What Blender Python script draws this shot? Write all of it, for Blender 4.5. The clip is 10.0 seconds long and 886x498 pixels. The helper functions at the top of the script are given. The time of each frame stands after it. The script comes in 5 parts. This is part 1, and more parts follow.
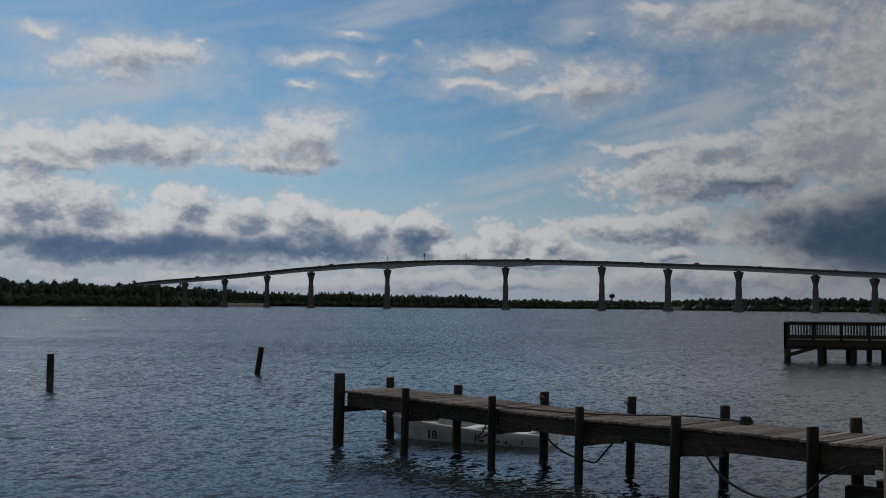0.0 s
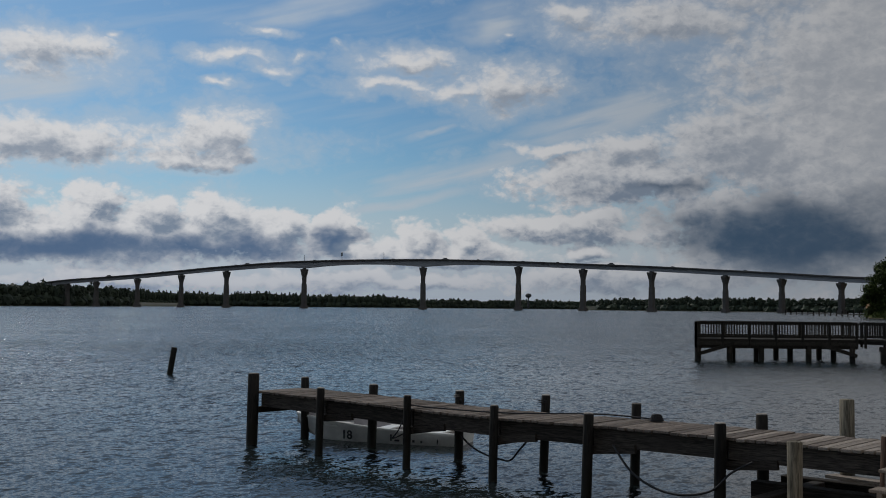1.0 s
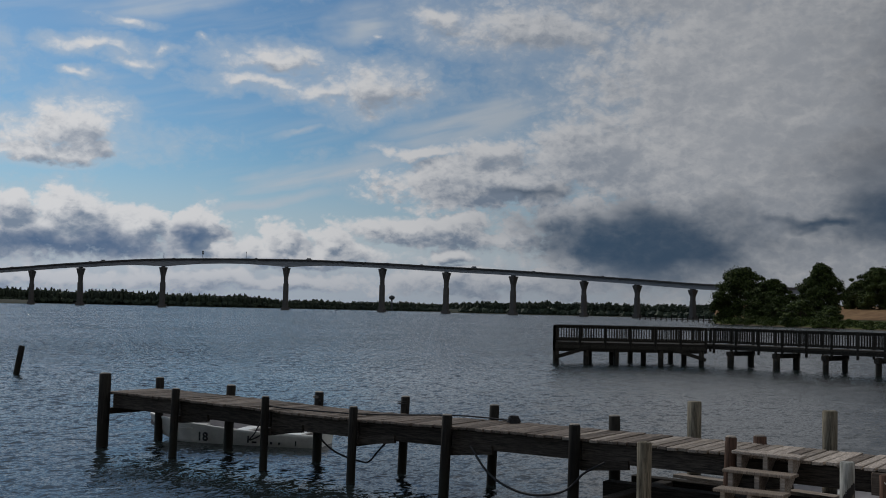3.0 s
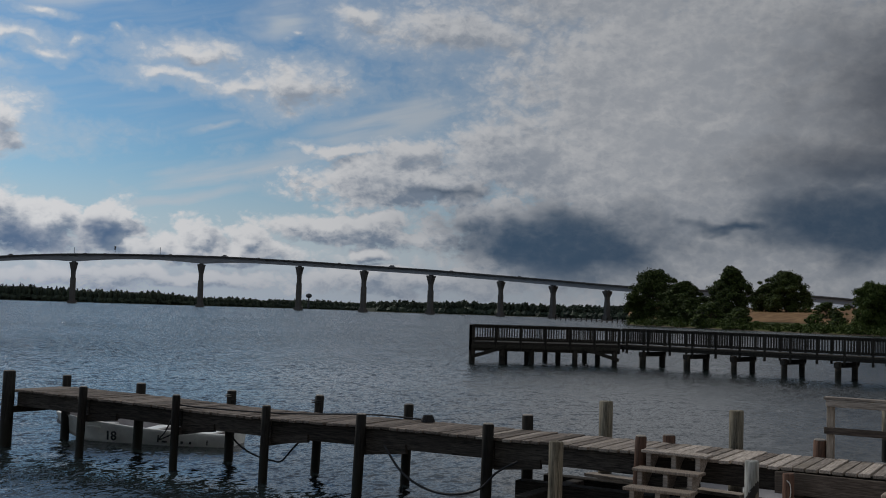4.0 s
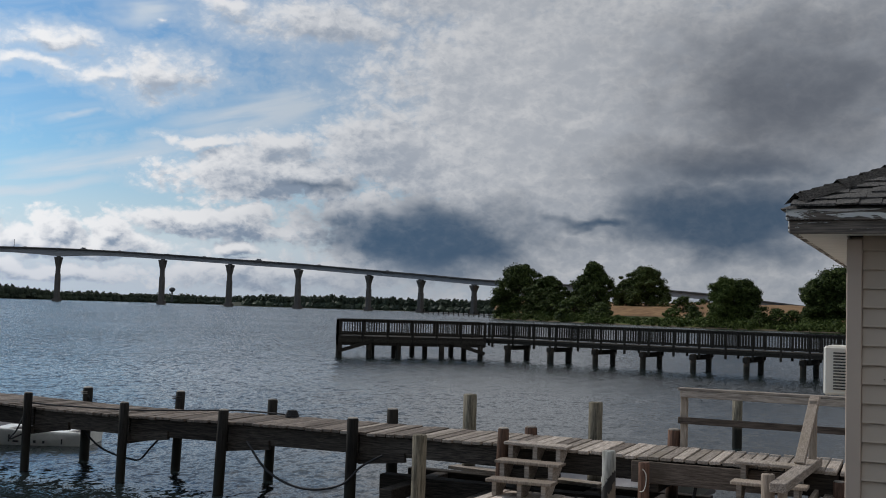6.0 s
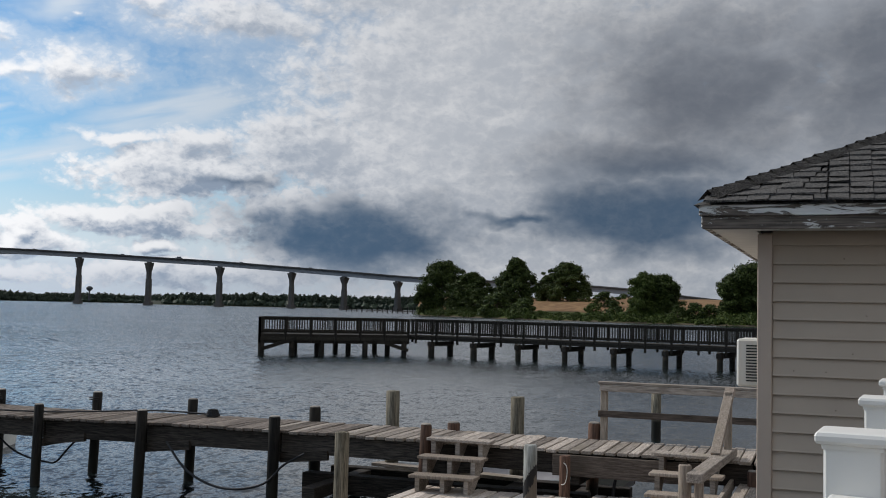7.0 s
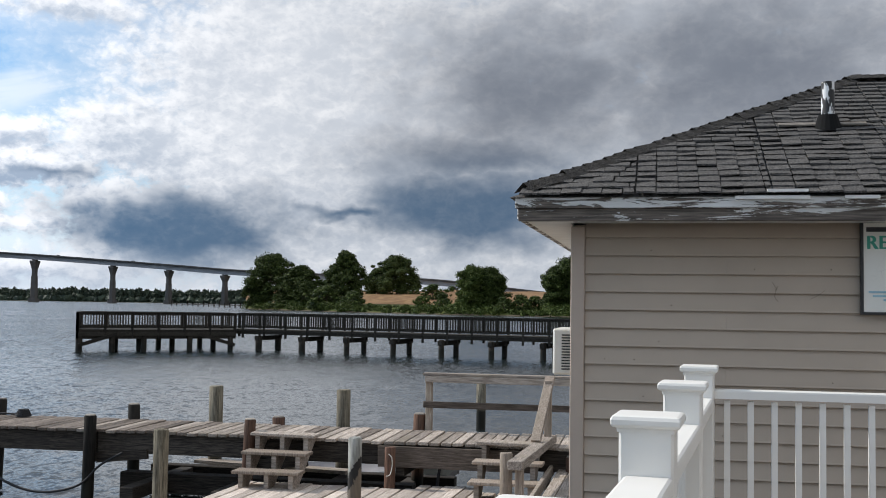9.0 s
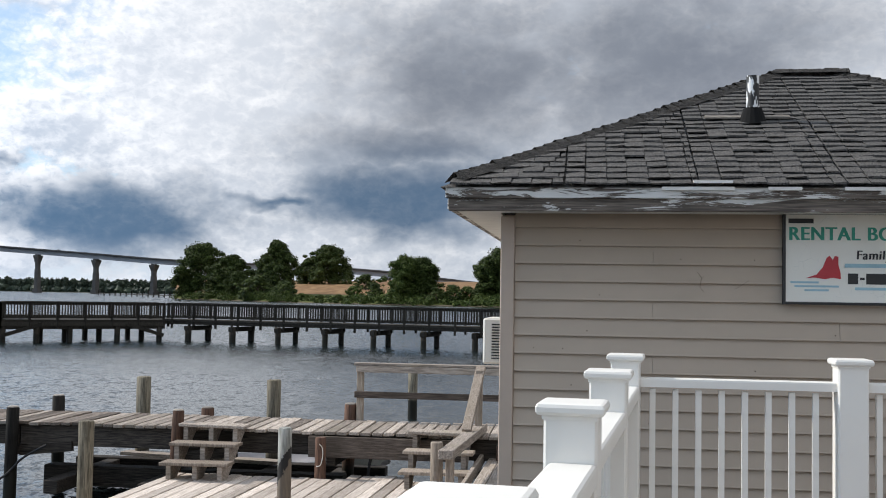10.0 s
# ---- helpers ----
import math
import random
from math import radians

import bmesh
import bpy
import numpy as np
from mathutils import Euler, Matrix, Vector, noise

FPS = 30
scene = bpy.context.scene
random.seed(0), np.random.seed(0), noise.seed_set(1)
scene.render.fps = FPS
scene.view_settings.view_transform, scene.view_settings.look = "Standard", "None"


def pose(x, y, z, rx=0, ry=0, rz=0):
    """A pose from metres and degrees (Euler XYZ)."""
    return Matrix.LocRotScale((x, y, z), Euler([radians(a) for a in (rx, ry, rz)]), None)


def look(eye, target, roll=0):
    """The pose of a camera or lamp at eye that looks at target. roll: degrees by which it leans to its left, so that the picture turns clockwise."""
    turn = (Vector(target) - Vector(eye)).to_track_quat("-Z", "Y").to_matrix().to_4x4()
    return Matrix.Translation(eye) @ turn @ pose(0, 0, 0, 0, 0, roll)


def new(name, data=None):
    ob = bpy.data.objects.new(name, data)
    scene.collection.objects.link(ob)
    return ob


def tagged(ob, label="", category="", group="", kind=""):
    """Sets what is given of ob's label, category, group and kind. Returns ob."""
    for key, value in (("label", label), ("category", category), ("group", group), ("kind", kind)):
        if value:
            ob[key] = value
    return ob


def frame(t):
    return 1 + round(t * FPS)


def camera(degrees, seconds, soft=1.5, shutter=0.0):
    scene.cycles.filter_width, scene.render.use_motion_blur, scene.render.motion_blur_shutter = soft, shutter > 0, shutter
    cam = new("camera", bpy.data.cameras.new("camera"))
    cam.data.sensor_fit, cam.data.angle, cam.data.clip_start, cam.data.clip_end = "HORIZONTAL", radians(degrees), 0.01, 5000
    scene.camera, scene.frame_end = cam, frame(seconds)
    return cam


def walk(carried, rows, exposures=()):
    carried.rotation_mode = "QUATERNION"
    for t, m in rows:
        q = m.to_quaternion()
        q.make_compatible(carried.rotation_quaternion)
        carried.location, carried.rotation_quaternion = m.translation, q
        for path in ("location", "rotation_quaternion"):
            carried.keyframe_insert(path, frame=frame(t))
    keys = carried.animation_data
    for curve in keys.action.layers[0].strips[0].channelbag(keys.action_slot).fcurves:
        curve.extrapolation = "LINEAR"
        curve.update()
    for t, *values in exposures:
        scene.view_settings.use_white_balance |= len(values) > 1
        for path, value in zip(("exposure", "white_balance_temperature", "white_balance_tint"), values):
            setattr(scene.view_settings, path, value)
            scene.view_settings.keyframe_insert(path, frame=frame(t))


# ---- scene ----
cam = camera(44.77, 10.0, soft=1.0)
PATH = [
    # seconds, x, y, z, yaw, pitch, roll
    (0.0, 0.0, 0.0, 2.9, 47.643, 3.056, 0.492),
    (0.5, 0.006, 0.024, 2.897, 45.546, 3.072, 0.47),
    (1.0, 0.007, 0.04, 2.898, 43.258, 3.074, 0.497),
    (1.5, -0.006, 0.065, 2.892, 41.078, 3.118, 0.706),
    (2.0, -0.005, 0.079, 2.892, 38.986, 3.158, 0.876),
    (3.5, 0.009, 0.108, 2.886, 34.191, 3.317, 1.501),
    (4.0, 0.011, 0.131, 2.889, 31.676, 3.338, 1.761),
    (4.5, 0.02, 0.144, 2.892, 29.595, 3.382, 1.939),
    (5.0, 0.022, 0.152, 2.888, 27.896, 3.419, 2.084),
    (5.5, 0.027, 0.164, 2.887, 26.436, 3.337, 1.946),
    (7.0, 0.054, 0.169, 2.886, 20.572, 3.17, 1.251),
    (7.5, 0.066, 0.174, 2.886, 18.588, 3.18, 1.048),
    (8.0, 0.074, 0.184, 2.884, 16.342, 3.111, 0.932),
    (8.5, 0.088, 0.193, 2.884, 14.297, 3.008, 0.813),
    (9.0, 0.099, 0.203, 2.88, 11.502, 2.96, 0.836),
    (9.5, 0.105, 0.21, 2.876, 9.522, 2.731, 0.919),
    (10.0, 0.111, 0.213, 2.876, 7.912, 2.49, 0.903),
]


def heading(yaw, pitch):
    a, b = radians(yaw), radians(pitch)
    return Vector((-math.sin(a) * math.cos(b), math.cos(a) * math.cos(b), math.sin(b)))


EXPOSURES = [(0.0, -1.57), (1.0, -1.4), (2.0, -1.38), (3.5, -1.38), (4.5, -1.26), (5.5, -0.93), (7.0, -0.6), (7.5, -0.48), (8.5, -0.16), (9.5, 0.06), (10.0, 0.14)]
walk(cam, [(t, look((x, y, z), Vector((x, y, z)) + heading(yaw, pitch), roll)) for t, x, y, z, yaw, pitch, roll in PATH], EXPOSURES)

# ---- sky and sun ----
SUN_AZ, SUN_EL = -80.0, 36.0  # degrees, clockwise from +y
sun = new("sun", bpy.data.lights.new("sun", "SUN"))
sun.data.energy, sun.data.angle, sun.data.color = 4.2, radians(0.6), (1.0, 0.94, 0.86)
_d = Vector((math.sin(radians(SUN_AZ)) * math.cos(radians(SUN_EL)), math.cos(radians(SUN_AZ)) * math.cos(radians(SUN_EL)), math.sin(radians(SUN_EL))))
sun.matrix_world = look(_d * 80, (0, 0, 0))


class Nodes:
    """Short hand for building node trees."""

    def __init__(self, tree):
        self.tree, self.link = tree, tree.links.new

    def put(self, socket, value):
        if hasattr(value, "is_output"):
            self.link(value, socket)
        else:
            socket.default_value = value

    def add(self, kind, **inputs):
        node = self.tree.nodes.new(kind)
        for key, value in inputs.items():
            self.put(node.inputs[key.replace("_", " ")], value)
        return node

    def math(self, op, *values, clamp=False):
        node = self.tree.nodes.new("ShaderNodeMath")
        node.operation, node.use_clamp = op, clamp
        for n, value in enumerate(values):
            self.put(node.inputs[n], value)
        return node.outputs[0]

    def vec(self, op, *values):
        node = self.tree.nodes.new("ShaderNodeVectorMath")
        node.operation = op
        for n, value in enumerate(values):
            self.put(node.inputs[n], value)
        return node.outputs["Value" if op in ("LENGTH", "DOT_PRODUCT") else "Vector"]

    def noise(self, at, scale, detail=4.0, rough=0.55, distort=0.0):
        node = self.add("ShaderNodeTexNoise", Vector=at, Scale=scale, Detail=detail, Roughness=rough, Distortion=distort)
        return node.outputs[0]

    def step(self, value, low, high, to_low=0.0, to_high=1.0):
        node = self.tree.nodes.new("ShaderNodeMapRange")
        node.interpolation_type = "SMOOTHSTEP"
        for n, v in enumerate((value, low, high, to_low, to_high)):
            self.put(node.inputs[n], v)
        return node.outputs[0]

    def mix(self, factor, a, b, kind="MIX"):
        node = self.tree.nodes.new("ShaderNodeMix")
        node.data_type, node.blend_type = "RGBA", kind
        self.put(node.inputs[0], factor)
        self.put(node.inputs[6], a)
        self.put(node.inputs[7], b)
        return node.outputs[2]


# Clouds as soft ovals on the sky: azimuth, elevation, half width, half height (degrees), weight.
CUMULUS_WEST = [
    (-64.2, 12.3, 4.6, 1.35, 1.05), (-68.6, 13.5, 2.6, 0.6, 0.8), (-62.2, 12.9, 2.2, 1.0, 0.9),
    (-64.0, 8.2, 10.5, 1.3, 1.05), (-55.0, 8.9, 2.3, 1.4, 1.15), (-57.5, 7.6, 4.0, 0.8, 0.95), (-69.0, 7.2, 6.0, 1.1, 0.9),
    (-54.6, 13.0, 2.5, 0.5, 0.9), (-52.4, 12.4, 1.4, 0.45, 0.8), (-53.1, 14.4, 1.5, 0.4, 0.85), (-51.1, 13.1, 0.9, 0.4, 0.7), (-55.0, 11.5, 1.2, 0.35, 0.6), (-60.6, 13.6, 0.8, 0.35, 0.7),
    (-45.2, 12.9, 4.3, 0.8, 1.0), (-39.8, 11.6, 3.3, 1.3, 1.1), (-46.0, 11.6, 3.6, 0.55, 0.85), (-43.0, 11.4, 2.6, 0.7, 0.9), (-40.1, 14.4, 0.5, 0.4, 0.7), (-49.2, 13.7, 0.6, 0.3, 0.6),
]
CUMULUS_LOW = [
    (-69.0, 5.2, 3.0, 1.7, 1.1), (-65.8, 4.9, 2.4, 1.6, 1.1), (-61.3, 4.9, 1.7, 1.5, 1.1), (-58.2, 4.5, 2.2, 1.4, 1.1), (-55.0, 4.5, 2.8, 1.3, 1.1), (-51.6, 4.1, 2.4, 1.2, 1.05),
    (-49.0, 3.7, 1.5, 1.55, 1.15), (-46.4, 3.0, 1.6, 0.9, 1.0), (-44.6, 3.6, 1.5, 1.3, 1.1), (-42.0, 3.4, 2.0, 1.1, 1.05), (-38.5, 4.3, 3.6, 1.0, 1.0), (-35.6, 3.0, 1.4, 0.7, 1.0), (-36.0, 4.4, 3.0, 1.2, 1.05),
    (-62.0, 3.4, 15.0, 1.7, 1.15), (-60.0, 1.2, 14.0, 0.9, 0.75), (-46.0, 1.3, 16.0, 1.0, 0.8), (-32.0, 1.6, 14.0, 1.2, 0.85), (-44.0, 2.8, 9.0, 0.9, 0.95),
]
CUMULUS_EAST = [
    (-34.0, 6.6, 5.8, 1.5, 1.2), (-37.5, 8.3, 3.2, 0.55, 0.9), (-33.0, 8.4, 3.4, 1.0, 1.05), (-27.5, 8.3, 5.0, 2.0, 1.3), (-31.5, 14.9, 6.5, 1.6, 1.1), (-36.2, 15.3, 2.4, 0.7, 0.9),
    (-22.5, 12.0, 5.5, 4.5, 1.4), (-14.0, 9.0, 11.0, 8.0, 1.7), (-25.0, 4.0, 8.0, 2.6, 1.3), (3.0, 9.0, 17.0, 11.0, 1.8), (-8.0, 2.5, 14.0, 2.0, 1.1), (-22.0, 17.0, 12.0, 3.0, 1.2), (10.0, 3.0, 16.0, 3.0, 1.2),
]
DARK_BASES = [
    (-25.2, 3.7, 4.6, 1.6, 1.35), (-30.0, 4.6, 5.0, 1.1, 0.5), (-9.8, 5.2, 4.8, 1.6, 1.35), (-16.5, 4.9, 4.0, 0.5, 0.8), (-6.5, 11.5, 7.5, 5.0, 0.88), (-10.0, 7.8, 7.0, 2.0, 0.85), (4.0, 12.0, 11.0, 6.5, 0.9), (3.0, 6.0, 9.0, 2.4, 0.9),
    (-64.0, 2.9, 9.0, 0.7, 1.1), (-55.5, 2.9, 6.0, 0.7, 1.0), (-49.0, 3.2, 0.9, 0.8, 0.75), (-31.5, 6.3, 3.4, 0.5, 0.55),
]
# Thin slanting veils of ice cloud, on a sheared chart.
VEILS = [(-42.9, 7.2, 7.5, 0.8, 1.0), (-46.0, 6.2, 9.0, 0.7, 0.8), (-34.0, 8.3, 6.0, 1.3, 1.1), (-67.4, 15.6, 8.0, 1.0, 1.2), (-40.6, 14.7, 2.6, 1.4, 0.9), (-50.0, 17.4, 7.0, 1.0, 0.8), (-58.0, 12.4, 9.0, 0.8, 0.7), (-44.0, 9.6, 3.0, 0.3, 0.6)]

world = bpy.data.worlds.new("sky")
scene.world = world
world.use_nodes = True
world.node_tree.nodes.clear()
W = Nodes(world.node_tree)
way = W.add("ShaderNodeTexCoord").outputs["Generated"]
xyz = W.add("ShaderNodeSeparateXYZ", Vector=way)
azimuth = W.math("DEGREES", W.math("ARCTAN2", xyz.outputs[0], xyz.outputs[1]))
elevation = W.math("DEGREES", W.math("ARCSINE", xyz.outputs[2]))
chart = W.add("ShaderNodeCombineXYZ", X=azimuth, Y=elevation).outputs[0]
# Broad billows bend the outlines of the ovals.
billow = W.add("ShaderNodeTexNoise", Vector=W.vec("MULTIPLY", chart, (1.0, 1.6, 1.0)), Scale=0.45, Detail=3.0, Roughness=0.5).outputs["Color"]
bend = W.vec("SUBTRACT", billow, (0.5, 0.5, 0.5))


def ovals(rows, at):
    total = None
    for a, e, w, h, weight in rows:
        near = W.vec("LENGTH", W.vec("MULTIPLY_ADD", at, (1 / w, 1 / h, 0.0), (-a / w, -e / h, 0.0)))
        value = W.math("SUBTRACT", weight, near)
        total = value if total is None else W.math("MAXIMUM", total, value)
    return total


def lobes(at, scale):
    node = W.tree.nodes.new("ShaderNodeTexVoronoi")
    node.feature = "SMOOTH_F1"
    for key, value in (("Vector", at), ("Scale", scale), ("Smoothness", 0.55)):
        W.put(node.inputs[key], value)
    return W.math("SUBTRACT", 0.45, node.outputs["Distance"])


def heap(at):
    """Cauliflower relief: rounded lobes on lobes, warped, over a broad unevenness."""
    at = W.vec("MULTIPLY", at, (1.0, 1.45, 1.0))
    fold = W.add("ShaderNodeTexNoise", Vector=at, Scale=0.9, Detail=4.0, Roughness=0.6).outputs["Color"]
    warped = W.vec("ADD", at, W.vec("MULTIPLY", W.vec("SUBTRACT", fold, (0.5, 0.5, 0.5)), (1.3, 1.3, 0.0)))
    total = W.math("MULTIPLY", W.math("SUBTRACT", W.noise(at, 0.3, 7.0, 0.58, 0.3), 0.5), 1.15)
    for scale, amount in ((0.5, 0.28), (1.25, 0.36), (2.9, 0.26), (6.5, 0.12)):
        total = W.math("ADD", total, W.math("MULTIPLY", lobes(warped, scale), amount))
    return total


def thickness(at):
    bent = W.vec("ADD", at, W.vec("MULTIPLY", bend, (3.4, 1.7, 0.0)))
    cover = W.math("MAXIMUM", W.math("MAXIMUM", ovals(CUMULUS_WEST, bent), ovals(CUMULUS_LOW, bent)), ovals(CUMULUS_EAST, bent))
    # Beyond the charted stretch broken cloud goes on, thicker to the east and south-east, thin towards the sun.
    beyond = W.math("MAXIMUM", W.step(elevation, 15.5, 26.0), W.math("MAXIMUM", W.step(azimuth, -73.0, -90.0), W.step(azimuth, 16.0, 30.0)))
    cover = W.math("MAXIMUM", cover, W.math("SUBTRACT", W.math("MULTIPLY", beyond, 0.8), W.step(azimuth, -46.0, -12.0, 0.85, 0.05)))
    return W.math("ADD", W.math("MINIMUM", cover, 1.0), heap(at))


thick = thickness(chart)
# What lies between a point and the sun, up to the left, shades it.
depth = thickness(W.vec("ADD", chart, (-0.32, 0.48, 0.0)))
soft_high = W.step(elevation, 5.5, 12.0, 0.4, 0.75)
mask = W.step(thick, -0.04, soft_high)
fringe = W.step(thick, -0.9, 0.15, 0.0, 0.5)
soft = W.noise(W.vec("MULTIPLY", chart, (1.0, 1.7, 1.0)), 0.2, 6.0, 0.52, 0.4)
drift = W.math("SUBTRACT", soft, 0.5)
lit = W.step(W.math("ADD", W.math("ADD", depth, W.math("MULTIPLY", W.math("SUBTRACT", depth, thick), 0.7)), W.math("MULTIPLY", drift, -0.8)), 1.4, -0.15)
sheared = W.add("ShaderNodeCombineXYZ", X=azimuth, Y=W.math("SUBTRACT", elevation, W.math("MULTIPLY", W.math("ADD", azimuth, 42.0), 0.22))).outputs[0]
streak = W.noise(W.vec("MULTIPLY", sheared, (0.16, 1.25, 1.0)), 1.0, 3.0, 0.5, 0.3)
veil = W.math("MULTIPLY", W.step(ovals(VEILS, W.vec("ADD", sheared, W.vec("MULTIPLY", bend, (3.0, 0.9, 0.0)))), -0.3, 0.8, 0.0, 0.9), W.step(streak, 0.25, 0.65, 0.4, 1.0))
veil = W.math("MAXIMUM", veil, W.math("MULTIPLY", W.step(streak, 0.4, 0.75, 0.0, 0.22), W.step(elevation, 24.0, 16.0)))
veil = W.math("MAXIMUM", W.math("MAXIMUM", veil, fringe), W.step(elevation, 8.5, 1.5, 0.0, 0.95))
bases = W.math("ADD", ovals(DARK_BASES, W.vec("ADD", chart, W.vec("MULTIPLY", bend, (5.0, 2.0, 0.0)))), W.math("ADD", W.math("MULTIPLY", drift, 1.25), W.math("MULTIPLY", thick, 0.1)))
dark = W.step(bases, -0.6, 0.95)
sky = W.tree.nodes.new("ShaderNodeTexSky")
sky.sky_type, sky.sun_disc = "NISHITA", False
sky.sun_elevation, sky.sun_rotation = radians(SUN_EL), radians(SUN_AZ)
sky.air_density, sky.dust_density, sky.ozone_density = 1.0, 0.4, 2.5
blue = W.vec("MULTIPLY", sky.outputs[0], (0.058, 0.083, 0.098))
shade = W.mix(W.step(elevation, 5.0, 9.0), (0.27, 0.345, 0.46, 1), (0.41, 0.475, 0.575, 1))
# Under the eastern cloud deck the contrast is low.
deck_east = W.step(azimuth, -33.0, -20.0)
lit = W.mix(deck_east, lit, W.math("MULTIPLY_ADD", lit, 0.62, 0.5, clamp=True))
white = W.mix(lit, shade, W.mix(W.step(azimuth, -42.0, -30.0), (0.93, 0.94, 0.965, 1), (0.87, 0.89, 0.93, 1)))
grey = W.mix(W.step(elevation, 5.2, 9.5), W.mix(W.step(azimuth, -44.0, -34.0), (0.115, 0.195, 0.34, 1), (0.075, 0.14, 0.235, 1)), (0.2, 0.226, 0.278, 1))
cloud = W.mix(dark, white, W.mix(W.math("MULTIPLY", lit, 0.1), grey, white))
clear = W.mix(veil, blue, (0.66, 0.74, 0.83, 1))
shown = W.mix(mask, clear, cloud)
# Haze evens out the sky near the horizon.
haze = W.mix(W.step(azimuth, -50.0, -22.0), (0.33, 0.4, 0.53, 1), (0.39, 0.45, 0.54, 1))
shown = W.mix(W.step(elevation, 3.0, 1.0, 0.0, 0.42), shown, haze)
# The sky is brighter towards the sun.
glow = W.step(azimuth, -8.0, -60.0, 0.92, 1.75)
shown = W.vec("SCALE", shown, (0, 0, 0), (0, 0, 0))
shown.node.inputs["Scale"].default_value = 1.0
W.put(shown.node.inputs["Scale"], glow)
W.link(W.add("ShaderNodeBackground", Color=shown, Strength=1.0).outputs[0], W.add("ShaderNodeOutputWorld").inputs[0])


# ---- materials ----
def material(name):
    mat = bpy.data.materials.new(name)
    mat.use_nodes = True
    mat.node_tree.nodes.clear()
    n = Nodes(mat.node_tree)
    n.shader = n.add("ShaderNodeBsdfPrincipled")
    n.link(n.shader.outputs[0], n.add("ShaderNodeOutputMaterial").inputs[0])
    n.at = n.add("ShaderNodeTexCoord").outputs["Object"]
    n.random = n.add("ShaderNodeObjectInfo").outputs["Random"]
    return mat, n


def bump(n, height, strength, distance):
    n.link(n.add("ShaderNodeBump", Height=height, Strength=strength, Distance=distance).outputs[0], n.shader.inputs["Normal"])


def rgb(c, k=1.0):
    return (c[0] * k, c[1] * k, c[2] * k, 1)


def wood(name, light, dark, stretch=(6, 0.5, 6), wet=False, rough=0.85, stain=(0.3, 0.26, 0.2)):
    """Weathered timber: grain along one axis, blotches, a tint of its own for each piece, and below wet a tide mark."""
    mat, n = material(name)
    seed = n.vec("ADD", n.at, n.vec("MULTIPLY", n.random, (37.0, 11.0, 5.0)))
    long = n.vec("MULTIPLY", seed, stretch)
    grain = n.noise(long, 9.0, 6.0, 0.65, 0.4)
    blotch = n.noise(seed, 1.6, 5.0, 0.6)
    col = n.mix(n.step(grain, 0.3, 0.72), rgb(dark), rgb(light))
    col = n.mix(n.step(blotch, 0.45, 0.75, 0, 0.6), col, rgb(stain))
    col = n.mix(1.0, col, n.mix(n.random, (0.58, 0.56, 0.54, 1), (1.18, 1.15, 1.12, 1)), "MULTIPLY")
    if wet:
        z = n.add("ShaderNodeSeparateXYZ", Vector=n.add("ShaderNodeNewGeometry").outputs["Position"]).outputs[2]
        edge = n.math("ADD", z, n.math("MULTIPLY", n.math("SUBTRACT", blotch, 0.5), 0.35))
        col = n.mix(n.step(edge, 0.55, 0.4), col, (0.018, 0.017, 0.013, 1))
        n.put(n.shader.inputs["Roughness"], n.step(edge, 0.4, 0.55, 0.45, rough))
    else:
        n.put(n.shader.inputs["Roughness"], rough)
    n.link(col, n.shader.inputs["Base Color"])
    n.put(n.shader.inputs["Specular IOR Level"], 0.15)
    bump(n, grain, 0.6, 0.006)
    return mat


def plain(name, colour, rough=0.6, metal=0.0, vary=0.12, scale=6.0, relief=0.15):
    mat, n = material(name)
    a = n.noise(n.at, scale, 5.0, 0.6)
    n.link(n.mix(n.step(a, 0.3, 0.75), rgb(colour, 1 - vary), rgb(colour, 1 + vary)), n.shader.inputs["Base Color"])
    n.put(n.shader.inputs["Roughness"], rough)
    n.put(n.shader.inputs["Metallic"], metal)
    n.put(n.shader.inputs["Specular IOR Level"], 0.15 if rough > 0.85 else 0.5)
    bump(n, n.noise(n.at, scale * 8, 3.0), relief, 0.003)
    return mat


M_PLANK = wood("weathered_planks", (0.56, 0.5, 0.445), (0.2, 0.17, 0.145), (7, 0.5, 7))
M_PLANK_OLD = wood("old_dark_planks", (0.3, 0.255, 0.22), (0.055, 0.046, 0.04), (9, 0.5, 9), stain=(0.12, 0.1, 0.085))
M_PLANK_PALE = wood("pale_planks", (0.66, 0.6, 0.545), (0.36, 0.31, 0.27), (7, 0.5, 7), stain=(0.56, 0.5, 0.45))
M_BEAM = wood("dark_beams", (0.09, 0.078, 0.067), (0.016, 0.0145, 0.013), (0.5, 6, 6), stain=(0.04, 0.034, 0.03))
M_PALE_BEAM = wood("pale_timber", (0.42, 0.375, 0.33), (0.16, 0.137, 0.12), (0.6, 5, 5))
M_FACE = wood("greyed_face_board", (0.2, 0.165, 0.14), (0.06, 0.048, 0.04), (0.5, 6, 6), stain=(0.1, 0.085, 0.07))
M_POST_WOOD = wood("pale_posts", (0.46, 0.395, 0.335), (0.2, 0.165, 0.135), (6, 6, 0.6))
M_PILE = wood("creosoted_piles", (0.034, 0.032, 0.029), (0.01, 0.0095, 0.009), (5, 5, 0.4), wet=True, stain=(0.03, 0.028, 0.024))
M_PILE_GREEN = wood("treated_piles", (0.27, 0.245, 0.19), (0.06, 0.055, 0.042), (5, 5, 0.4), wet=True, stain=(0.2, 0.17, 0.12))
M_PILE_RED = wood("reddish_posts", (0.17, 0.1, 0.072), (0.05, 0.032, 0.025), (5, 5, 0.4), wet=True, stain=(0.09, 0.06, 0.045))
